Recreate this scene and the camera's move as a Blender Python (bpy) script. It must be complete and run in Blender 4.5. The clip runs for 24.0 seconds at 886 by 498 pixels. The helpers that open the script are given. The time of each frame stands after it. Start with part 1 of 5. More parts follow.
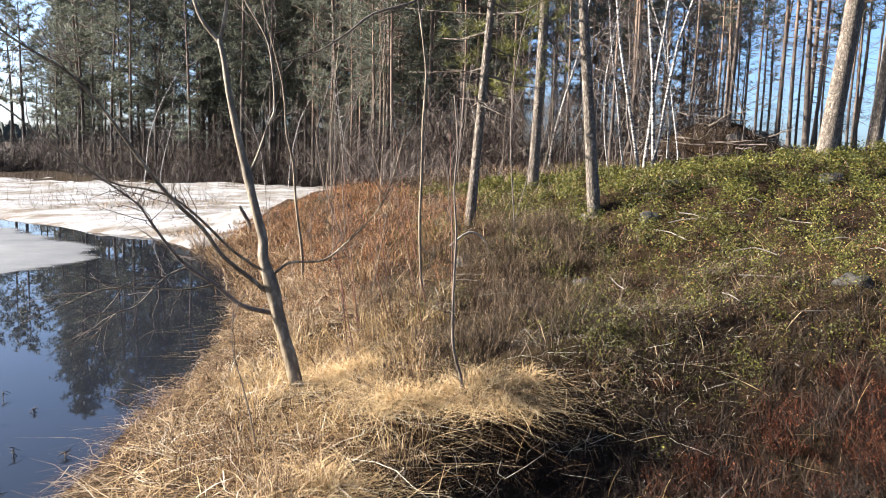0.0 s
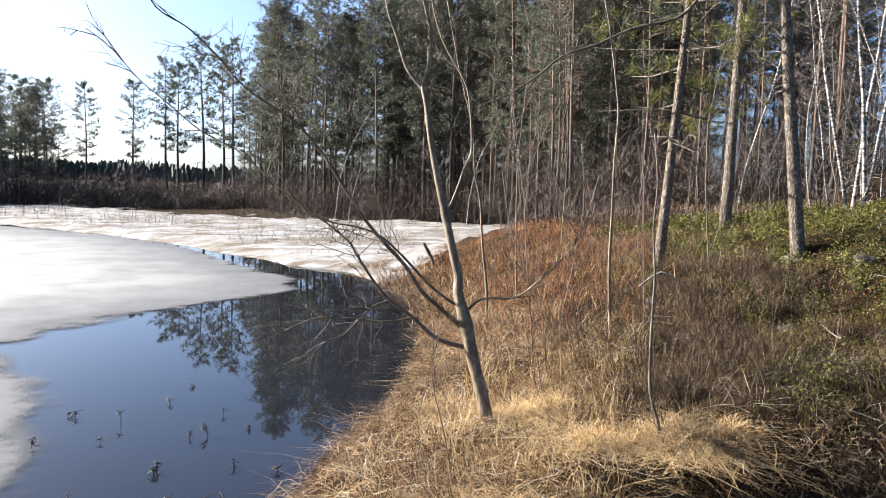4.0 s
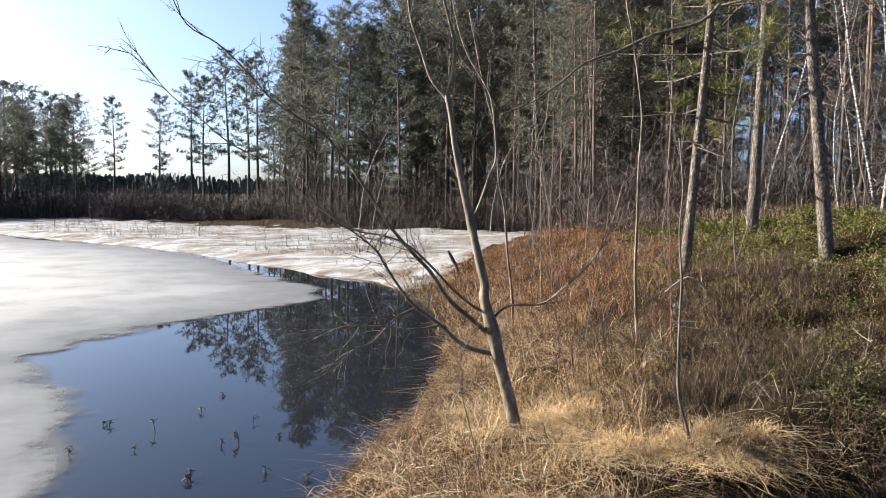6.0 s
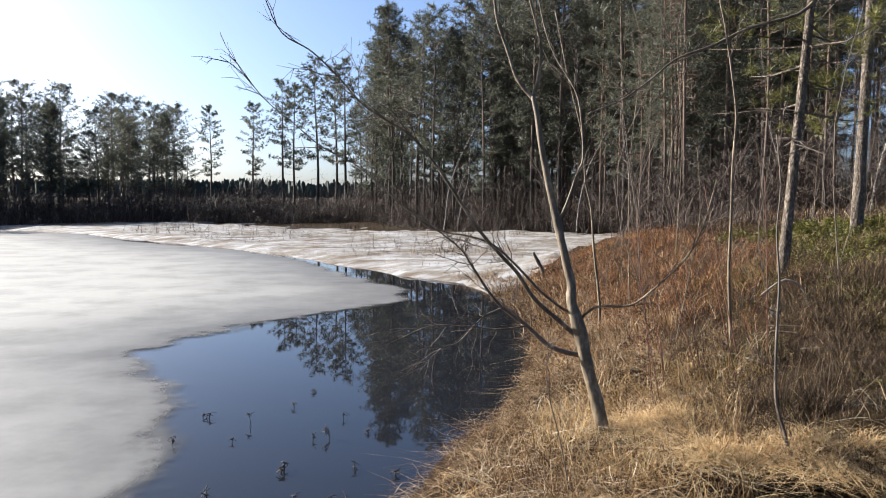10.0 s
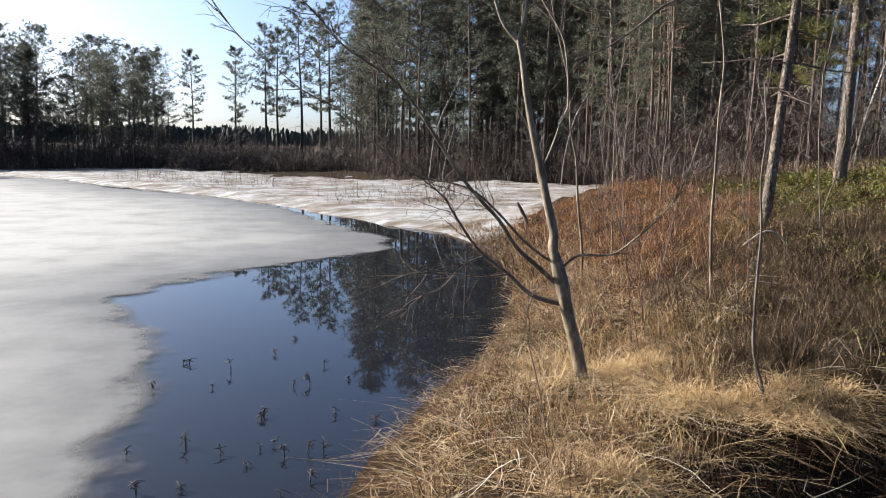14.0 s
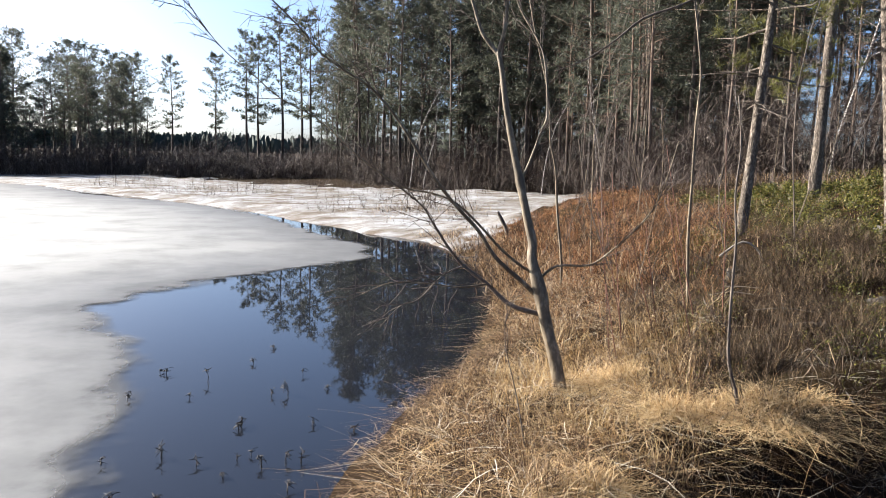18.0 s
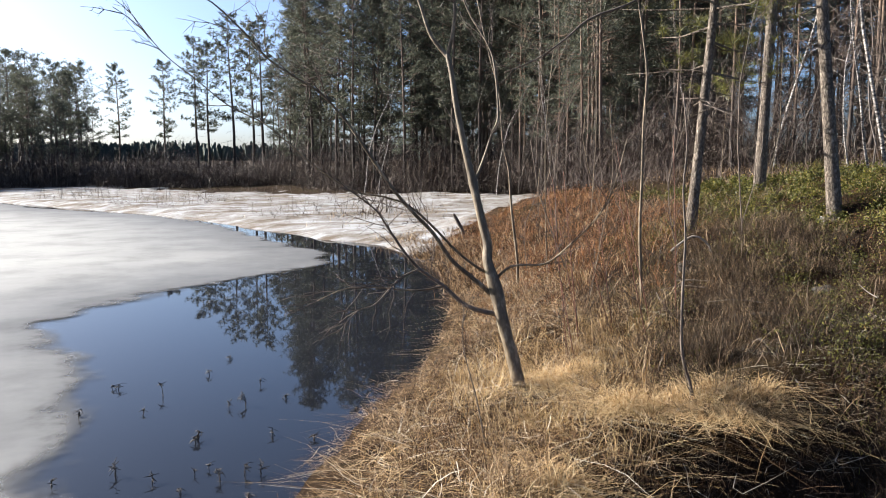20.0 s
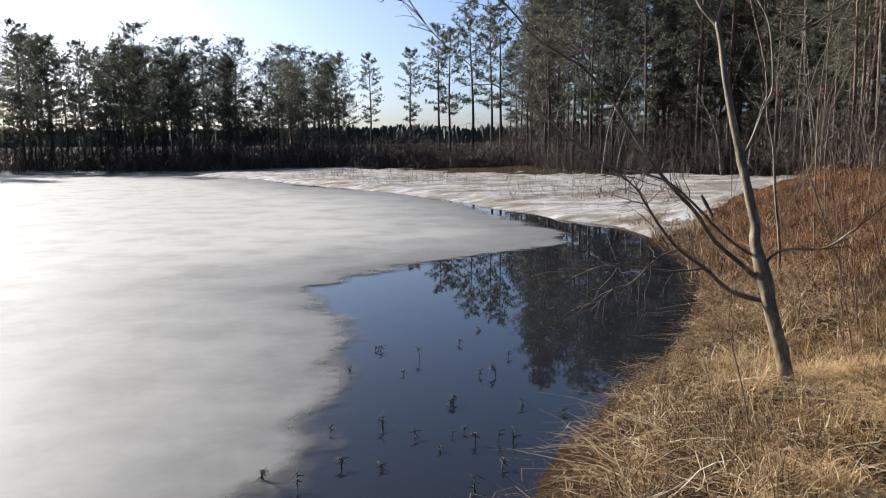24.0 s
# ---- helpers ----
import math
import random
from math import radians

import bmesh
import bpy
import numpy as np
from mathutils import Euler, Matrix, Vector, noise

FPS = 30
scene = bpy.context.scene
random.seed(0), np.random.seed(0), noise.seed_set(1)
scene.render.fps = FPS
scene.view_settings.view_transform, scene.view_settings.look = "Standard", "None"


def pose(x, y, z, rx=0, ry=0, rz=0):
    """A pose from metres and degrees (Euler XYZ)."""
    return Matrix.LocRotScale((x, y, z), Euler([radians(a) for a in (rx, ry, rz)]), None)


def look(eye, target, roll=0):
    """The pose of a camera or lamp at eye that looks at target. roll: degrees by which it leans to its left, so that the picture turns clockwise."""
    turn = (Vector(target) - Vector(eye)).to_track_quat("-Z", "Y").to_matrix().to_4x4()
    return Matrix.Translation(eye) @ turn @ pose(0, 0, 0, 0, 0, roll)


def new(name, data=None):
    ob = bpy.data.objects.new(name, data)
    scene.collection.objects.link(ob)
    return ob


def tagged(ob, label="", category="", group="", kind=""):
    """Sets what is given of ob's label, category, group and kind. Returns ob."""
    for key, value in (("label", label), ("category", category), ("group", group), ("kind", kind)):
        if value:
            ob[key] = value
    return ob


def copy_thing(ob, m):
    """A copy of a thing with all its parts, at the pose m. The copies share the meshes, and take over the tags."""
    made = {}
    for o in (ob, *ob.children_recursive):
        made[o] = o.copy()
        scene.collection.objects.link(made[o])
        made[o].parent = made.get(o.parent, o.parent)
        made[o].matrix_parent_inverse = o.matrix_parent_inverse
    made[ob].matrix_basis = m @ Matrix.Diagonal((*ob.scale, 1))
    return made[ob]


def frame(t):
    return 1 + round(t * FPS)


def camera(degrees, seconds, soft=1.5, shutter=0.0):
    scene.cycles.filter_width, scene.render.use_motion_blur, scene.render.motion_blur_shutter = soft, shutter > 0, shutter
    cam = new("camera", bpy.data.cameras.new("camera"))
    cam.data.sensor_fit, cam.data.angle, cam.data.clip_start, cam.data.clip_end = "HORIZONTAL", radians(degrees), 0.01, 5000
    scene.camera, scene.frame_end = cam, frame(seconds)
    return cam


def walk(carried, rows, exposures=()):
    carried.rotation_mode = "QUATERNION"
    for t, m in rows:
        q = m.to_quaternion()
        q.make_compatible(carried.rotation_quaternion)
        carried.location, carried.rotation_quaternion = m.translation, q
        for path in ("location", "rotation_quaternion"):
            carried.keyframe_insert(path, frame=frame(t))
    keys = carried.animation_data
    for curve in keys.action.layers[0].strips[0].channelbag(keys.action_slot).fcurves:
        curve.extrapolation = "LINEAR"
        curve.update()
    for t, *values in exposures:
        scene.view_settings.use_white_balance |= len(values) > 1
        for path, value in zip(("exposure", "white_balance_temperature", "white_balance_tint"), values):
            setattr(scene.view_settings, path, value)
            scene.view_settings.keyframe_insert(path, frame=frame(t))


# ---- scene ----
cam = camera(62.0, 24.0, soft=1.0)
# seconds, eye x y z, yaw, pitch, roll
ROWS = [
    (0, 0.156, 0.061, 1.848, -19.17, -7.01, 1.74),
    (0.5, 0.143, 0.056, 1.889, -18.14, -5.19, 0.51),
    (1, 0.140, 0.042, 1.896, -18.82, -3.70, 1.31),
    (1.5, 0.099, 0.029, 1.900, -16.21, -2.88, 0.95),
    (2, 0.102, 0.087, 1.892, -11.09, -3.16, 1.81),
    (2.5, 0.095, 0.095, 1.883, -9.23, -3.67, 1.61),
    (3, 0.063, 0.094, 1.881, -7.83, -3.82, 1.53),
    (3.5, 0.016, 0.068, 1.859, -5.93, -4.26, 1.55),
    (5.5, 0.017, 0.008, 1.844, -5.42, -4.59, 1.52),
    (6, -0.004, -0.001, 1.851, -3.83, -3.86, 0.71),
    (6.5, -0.003, -0.012, 1.853, -0.41, -3.49, 0.73),
    (7, -0.005, -0.021, 1.850, 0.00, -3.39, 0.32),
    (7.5, -0.007, -0.014, 1.850, 0.14, -3.50, 0.22),
    (8, -0.004, -0.015, 1.848, 0.70, -3.59, 0.11),
    (8.5, -0.009, -0.025, 1.845, 0.92, -3.91, 0.04),
    (9, -0.020, -0.012, 1.848, 1.93, -3.85, 0.22),
    (9.5, -0.018, -0.017, 1.846, 1.72, -3.80, 0.35),
    (10, -0.018, -0.029, 1.839, 2.73, -3.72, 0.29),
    (10.5, -0.041, -0.016, 1.847, 3.71, -3.94, 0.32),
    (12.5, 0.038, -0.010, 1.825, 5.08, -5.26, 0.04),
    (13, 0.025, -0.000, 1.828, 2.00, -5.56, -0.18),
    (13.5, 0.029, 0.010, 1.818, 1.47, -6.35, -0.13),
    (14, 0.003, 0.024, 1.814, 1.51, -7.57, 0.96),
    (14.5, 0.061, 0.007, 1.803, -0.74, -7.36, -0.02),
    (15, 0.056, 0.018, 1.818, -2.74, -5.35, -1.41),
    (15.5, 0.076, 0.004, 1.817, -3.88, -5.23, -0.31),
    (16, 0.060, 0.003, 1.824, -7.21, -4.90, -0.35),
    (16.5, 0.038, 0.004, 1.828, -5.24, -5.89, 0.22),
    (17, 0.015, 0.007, 1.829, -2.09, -6.48, 1.39),
    (17.5, 0.015, 0.009, 1.826, -0.25, -6.91, 1.12),
    (19.5, 0.001, 0.019, 1.828, 0.03, -6.74, 1.89),
    (20, 0.029, 0.019, 1.827, -3.28, -6.64, -0.06),
    (20.5, 0.030, 0.016, 1.821, -2.65, -6.37, -0.39),
    (21, 0.027, 0.008, 1.829, -1.31, -6.16, -0.85),
    (21.5, 0.025, 0.013, 1.826, -0.87, -5.90, -0.98),
    (22, 0.026, 0.013, 1.823, -0.41, -5.71, -0.86),
    (22.5, 0.000, 0.009, 1.823, 1.39, -6.24, -0.81),
    (23, -0.012, 0.013, 1.827, 4.74, -6.51, -0.85),
    (23.5, -0.049, 0.002, 1.813, 8.93, -6.47, -0.53),
    (24, -0.125, -0.010, 1.798, 14.67, -7.99, -0.55),
]
walk(cam, [(t, pose(x, y, z, 90 + pitch, 0, yaw) @ pose(0, 0, 0, 0, 0, roll)) for t, x, y, z, yaw, pitch, roll in ROWS],
     [(0, 2.62), (1, 2.98), (2, 2.85), (3.2, 2.55), (5.5, 2.2), (7, 2.05), (9, 1.95), (13, 1.8), (15, 2.1), (17, 2.25), (20, 2.05), (22, 2.05), (23, 1.95), (24, 1.55)])

# ---- world, sun ----
SUN_LEFT, SUN_UP = 66.0, 25.0          # degrees left of +y, above the horizon
world = bpy.data.worlds.new("sky")
scene.world = world
world.use_nodes = True
wn = world.node_tree
wn.nodes.clear()
w_out = wn.nodes.new("ShaderNodeOutputWorld")
w_bg = wn.nodes.new("ShaderNodeBackground")
w_sky = wn.nodes.new("ShaderNodeTexSky")
w_sky.sky_type = "NISHITA"
w_sky.sun_disc = False
w_sky.sun_elevation = radians(SUN_UP)
w_sky.sun_rotation = radians(-SUN_LEFT)
w_sky.air_density, w_sky.dust_density, w_sky.ozone_density = 0.7, 2.2, 4.6
w_bg.inputs["Strength"].default_value = 0.06
wn.links.new(w_sky.outputs["Color"], w_bg.inputs["Color"])
wn.links.new(w_bg.outputs["Background"], w_out.inputs["Surface"])
sun_data = bpy.data.lights.new("sun", "SUN")
sun_data.energy, sun_data.angle, sun_data.color = 5.0, radians(0.6), (1.0, 0.955, 0.89)
sun = new("sun", sun_data)
a, e = radians(SUN_LEFT), radians(SUN_UP)
SUN_DIR = Vector((-math.sin(a) * math.cos(e), math.cos(a) * math.cos(e), math.sin(e)))
sun.matrix_world = look(SUN_DIR * 60, (0, 0, 0))


# ---- materials ----
def nodes_of(name):
    m = bpy.data.materials.new(name)
    m.use_nodes = True
    nt = m.node_tree
    return m, nt, nt.nodes["Principled BSDF"]


def add(nt, kind, **sockets):
    n = nt.nodes.new(kind)
    for k, v in sockets.items():
        n.inputs[k].default_value = v
    return n


def ramp(nt, fac, stops):
    r = nt.nodes.new("ShaderNodeValToRGB")
    el = r.color_ramp.elements
    while len(el) < len(stops):
        el.new(0.5)
    for i, (p, c) in enumerate(stops):
        el[i].position, el[i].color = p, (*c, 1)
    nt.links.new(fac, r.inputs["Fac"])
    return r.outputs["Color"]


def mixed(nt, a, b, fac, how="MIX"):
    m = nt.nodes.new("ShaderNodeMix")
    m.data_type, m.blend_type = "RGBA", how
    for s, v in ((m.inputs[6], a), (m.inputs[7], b), (m.inputs[0], fac)):
        if isinstance(v, (int, float)):
            s.default_value = v
        elif isinstance(v, tuple):
            s.default_value = (*v, 1)
        else:
            nt.links.new(v, s)
    return m.outputs[2]


def texture(nt, scale, detail=4.0, rough=0.6, stretch=None, where="Object"):
    c = nt.nodes.new("ShaderNodeTexCoord")
    out = c.outputs[where]
    if stretch:
        mp = nt.nodes.new("ShaderNodeMapping")
        mp.inputs["Scale"].default_value = stretch
        nt.links.new(out, mp.inputs["Vector"])
        out = mp.outputs["Vector"]
    n = add(nt, "ShaderNodeTexNoise", Scale=scale, Detail=detail, Roughness=rough)
    nt.links.new(out, n.inputs["Vector"])
    return n.outputs["Fac"]


def bumped(nt, bsdf, height, strength, distance):
    b = add(nt, "ShaderNodeBump", Strength=strength, Distance=distance)
    nt.links.new(height, b.inputs["Height"])
    nt.links.new(b.outputs["Normal"], bsdf.inputs["Normal"])


def plant(name, stops, rough=0.7, through_light=0.25, patch=1.5, low=(0.62, 0.6, 0.56)):
    """Leaves, blades and twigs: a colour for each piece, tinted in patches; thin enough to let some light through."""
    m, nt, p = nodes_of(name)
    g = nt.nodes.new("ShaderNodeNewGeometry")
    col = ramp(nt, g.outputs["Random Per Island"], stops)
    pn = nt.nodes.new("ShaderNodeTexNoise")
    pn.inputs["Scale"].default_value = patch
    nt.links.new(g.outputs["Position"], pn.inputs["Vector"])
    tint = ramp(nt, pn.outputs["Fac"], [(0.3, low), (0.7, (1.12, 1.1, 1.06))])
    col = mixed(nt, col, tint, 1.0, "MULTIPLY")
    nt.links.new(col, p.inputs["Base Color"])
    p.inputs["Roughness"].default_value = rough
    p.inputs["Specular IOR Level"].default_value = 0.18
    if through_light:
        tr = nt.nodes.new("ShaderNodeBsdfTranslucent")
        mx = nt.nodes.new("ShaderNodeMixShader")
        mx.inputs[0].default_value = through_light
        nt.links.new(col, tr.inputs["Color"])
        nt.links.new(p.outputs["BSDF"], mx.inputs[1])
        nt.links.new(tr.outputs["BSDF"], mx.inputs[2])
        nt.links.new(mx.outputs[0], nt.nodes["Material Output"].inputs["Surface"])
    return m


def bark(name, stops, high=None, scale=9.0, stretch=(1, 1, 0.25), depth=0.012, rough=0.85, level=(5.0, 8.0)):
    m, nt, p = nodes_of(name)
    n1 = texture(nt, scale, 6, 0.7, stretch)
    n2 = texture(nt, scale * 0.13, 3, 0.5)
    col = ramp(nt, n1, stops)
    if high:
        c = nt.nodes.new("ShaderNodeTexCoord")
        s = nt.nodes.new("ShaderNodeSeparateXYZ")
        nt.links.new(c.outputs["Object"], s.inputs[0])
        mr = add(nt, "ShaderNodeMapRange", **{"From Min": level[0], "From Max": level[1]})
        nt.links.new(s.outputs["Z"], mr.inputs["Value"])
        col = mixed(nt, col, high, mr.outputs["Result"])
    col = mixed(nt, col, ramp(nt, n2, [(0.3, (0.7, 0.7, 0.72)), (0.7, (1.1, 1.08, 1.05))]), 1.0, "MULTIPLY")
    nt.links.new(col, p.inputs["Base Color"])
    p.inputs["Roughness"].default_value = rough
    p.inputs["Specular IOR Level"].default_value = 0.25
    bumped(nt, p, n1, 0.9, depth)
    return m


def plated(name):
    """Old pine bark: grey-brown plates between dark cracks, orange flaky bark high up."""
    m, nt, p = nodes_of(name)
    c = nt.nodes.new("ShaderNodeTexCoord")
    mp = nt.nodes.new("ShaderNodeMapping")
    mp.inputs["Scale"].default_value = (1, 1, 0.38)
    wob = add(nt, "ShaderNodeTexNoise", Scale=9.0, Detail=3.0)
    nt.links.new(c.outputs["Object"], wob.inputs["Vector"])
    nt.links.new(mixed(nt, c.outputs["Object"], wob.outputs["Color"], 0.10), mp.inputs["Vector"])
    v = add(nt, "ShaderNodeTexVoronoi", Scale=44.0)
    v.feature = "DISTANCE_TO_EDGE"
    nt.links.new(mp.outputs["Vector"], v.inputs["Vector"])
    cell = add(nt, "ShaderNodeTexVoronoi", Scale=44.0)
    nt.links.new(mp.outputs["Vector"], cell.inputs["Vector"])
    fine = texture(nt, 40, 5, 0.7, (1, 1, 0.4))
    crack = ramp(nt, v.outputs["Distance"], [(0.0, (0.42, 0.41, 0.40)), (0.14, (0.8, 0.8, 0.8)), (0.4, (1, 1, 1))])
    grey = ramp(nt, fine, [(0.3, (0.085, 0.066, 0.052)), (0.55, (0.18, 0.15, 0.122)), (0.75, (0.34, 0.295, 0.25))])
    red = ramp(nt, fine, [(0.3, (0.16, 0.075, 0.035)), (0.7, (0.42, 0.21, 0.10))])
    s = nt.nodes.new("ShaderNodeSeparateXYZ")
    nt.links.new(c.outputs["Object"], s.inputs[0])
    mr = add(nt, "ShaderNodeMapRange", **{"From Min": 4.0, "From Max": 7.5})
    nt.links.new(s.outputs["Z"], mr.inputs["Value"])
    col = mixed(nt, grey, red, mr.outputs["Result"])
    each = ramp(nt, cell.outputs["Color"], [(0.2, (0.7, 0.68, 0.66)), (0.8, (1.2, 1.17, 1.12))])
    col = mixed(nt, mixed(nt, col, each, 1.0, "MULTIPLY"), crack, 1.0, "MULTIPLY")
    nt.links.new(col, p.inputs["Base Color"])
    p.inputs["Roughness"].default_value = 0.9
    p.inputs["Specular IOR Level"].default_value = 0.2
    relief = mixed(nt, crack, fine, 0.35)
    bumped(nt, p, relief, 1.0, 0.02)
    return m


STRAW = plant("straw_grass", [(0.0, (0.026, 0.016, 0.010)), (0.4, (0.105, 0.063, 0.034)), (0.72, (0.29, 0.195, 0.108)), (1.0, (0.62, 0.49, 0.325))], 0.5, 0.28, 2.6, (0.45, 0.36, 0.29))
STRAW_PALE = plant("pale_straw", [(0.0, (0.26, 0.15, 0.06)), (0.5, (0.46, 0.315, 0.15)), (1.0, (0.66, 0.53, 0.32))], 0.45, 0.3)
DEAD_BROWN = plant("dead_stems", [(0, (0.024, 0.016, 0.012)), (0.55, (0.072, 0.0512, 0.0368)), (0.9, (0.16, 0.12, 0.084)), (1, (0.336, 0.272, 0.2))], 0.7, 0.08)
GREY_STEM = plant("grey_heath_stems", [(0.0, (0.012, 0.008, 0.005)), (0.5, (0.055, 0.035, 0.019)), (0.87, (0.15, 0.10, 0.056)), (1.0, (0.36, 0.27, 0.165))], 0.7, 0.0, 3.0, (0.45, 0.42, 0.38))
RUST = plant("rust_leaves", [(0.0, (0.035, 0.016, 0.009)), (0.4, (0.125, 0.053, 0.022)), (0.75, (0.30, 0.135, 0.053)), (1.0, (0.44, 0.28, 0.15))], 0.6, 0.2)
# darker than the plant's own red-brown: shade on the bushes is in the colour
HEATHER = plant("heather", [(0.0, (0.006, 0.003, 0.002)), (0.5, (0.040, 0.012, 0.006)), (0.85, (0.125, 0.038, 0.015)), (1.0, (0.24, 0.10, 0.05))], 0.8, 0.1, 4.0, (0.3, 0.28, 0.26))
# near-black stems: shade in the hollow and under the heather, as colour
SHADE_STEM = plant("shade_dark_stems", [(0, (0.0056, 0.0042, 0.0035)), (0.8, (0.021, 0.0126, 0.0084)), (1, (0.084, 0.0525, 0.0315))], 0.85, 0.0, 3.0)
LEAF = plant("evergreen_leaves", [(0.0, (0.022, 0.026, 0.007)), (0.4, (0.066, 0.072, 0.016)), (0.8, (0.135, 0.127, 0.028)), (0.96, (0.20, 0.17, 0.042)), (1.0, (0.14, 0.07, 0.03))], 0.5, 0.24, 2.2)
MOSS = plant("moss_tufts", [(0.0, (0.06, 0.065, 0.014)), (1.0, (0.24, 0.24, 0.05))], 0.8, 0.2)
# needles paled and greyed: haze on the far pines is put into the colour
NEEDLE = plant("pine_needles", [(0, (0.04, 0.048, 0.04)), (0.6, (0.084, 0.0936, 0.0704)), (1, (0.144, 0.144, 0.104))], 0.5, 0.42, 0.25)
FAR_WOOD = plant("far_conifers", [(0.0, (0.03, 0.042, 0.038)), (1.0, (0.055, 0.07, 0.058))], 0.8, 0.0, 0.05)
NEEDLE_NEAR = plant("young_pine_needles", [(0.0, (0.055, 0.062, 0.018)), (1.0, (0.19, 0.18, 0.05))], 0.45, 0.25)
TWIG = plant("bare_twigs", [(0, (0.0234, 0.0156, 0.0125)), (0.6, (0.0624, 0.0445, 0.0359)), (0.93, (0.133, 0.101, 0.0858)), (1, (0.27, 0.235, 0.205))], 0.7, 0.0, 0.4)
TWIG_RED = plant("red_shoots", [(0.0, (0.08, 0.035, 0.025)), (1.0, (0.19, 0.095, 0.065))], 0.6, 0.0)
PINE_BARK = plated("pine_bark")
FOREST_BARK = bark("forest_bark", [(0.3, (0.0202, 0.0158, 0.0137)), (0.7, (0.0792, 0.0648, 0.0547))], (0.11, 0.082, 0.064), 4, (1, 1, 0.25), 0.02, 0.9, (3.0, 7.0))
HILL_BARK = bark("hill_pine_bark", [(0.3, (0.036, 0.028, 0.023)), (0.7, (0.13, 0.10, 0.08))], (0.145, 0.10, 0.072), 5, (1, 1, 0.25), 0.015, 0.9, (3.0, 7.0))
BIRCH_BARK = bark("birch_bark", [(0.44, (0.03, 0.026, 0.023)), (0.52, (0.26, 0.23, 0.205)), (0.66, (0.47, 0.43, 0.40))], None, 9, (0.8, 0.8, 2.6), 0.004, 0.6)
GREY_BARK = bark("grey_bark", [(0.3, (0.05, 0.036, 0.023)), (0.52, (0.14, 0.106, 0.068)), (0.75, (0.38, 0.31, 0.215))], None, 17, (1, 1, 0.35), 0.006, 0.65)
DARK_BARK = bark("dark_bark", [(0.3, (0.05, 0.038, 0.03)), (0.7, (0.17, 0.135, 0.105))], None, 14, (1, 1, 0.4), 0.003, 0.7)


def ground_material():
    m, nt, p = nodes_of("forest_floor")
    n1, n2, n3 = texture(nt, 1.1, 5), texture(nt, 14, 6, 0.7), texture(nt, 60, 4, 0.7)
    col = ramp(nt, n1, [(0.3, (0.014, 0.010, 0.008)), (0.5, (0.030, 0.020, 0.013)), (0.7, (0.028, 0.024, 0.012))])
    col = mixed(nt, col, ramp(nt, n2, [(0.3, (0.5, 0.46, 0.42)), (0.7, (1.5, 1.4, 1.2))]), 1.0, "MULTIPLY")
    nt.links.new(col, p.inputs["Base Color"])
    p.inputs["Roughness"].default_value = 1.0
    p.inputs["Specular IOR Level"].default_value = 0.03
    bumped(nt, p, n3, 1.0, 0.03)
    return m


def water_material():
    m, nt, p = nodes_of("dark_bog_water")
    p.inputs["Base Color"].default_value = (0.008, 0.009, 0.012, 1)
    p.inputs["Roughness"].default_value = 0.015
    p.inputs["IOR"].default_value = 1.333
    p.inputs["Specular IOR Level"].default_value = 0.4
    bumped(nt, p, texture(nt, 1.6, 3, 0.5), 0.02, 0.02)
    return m


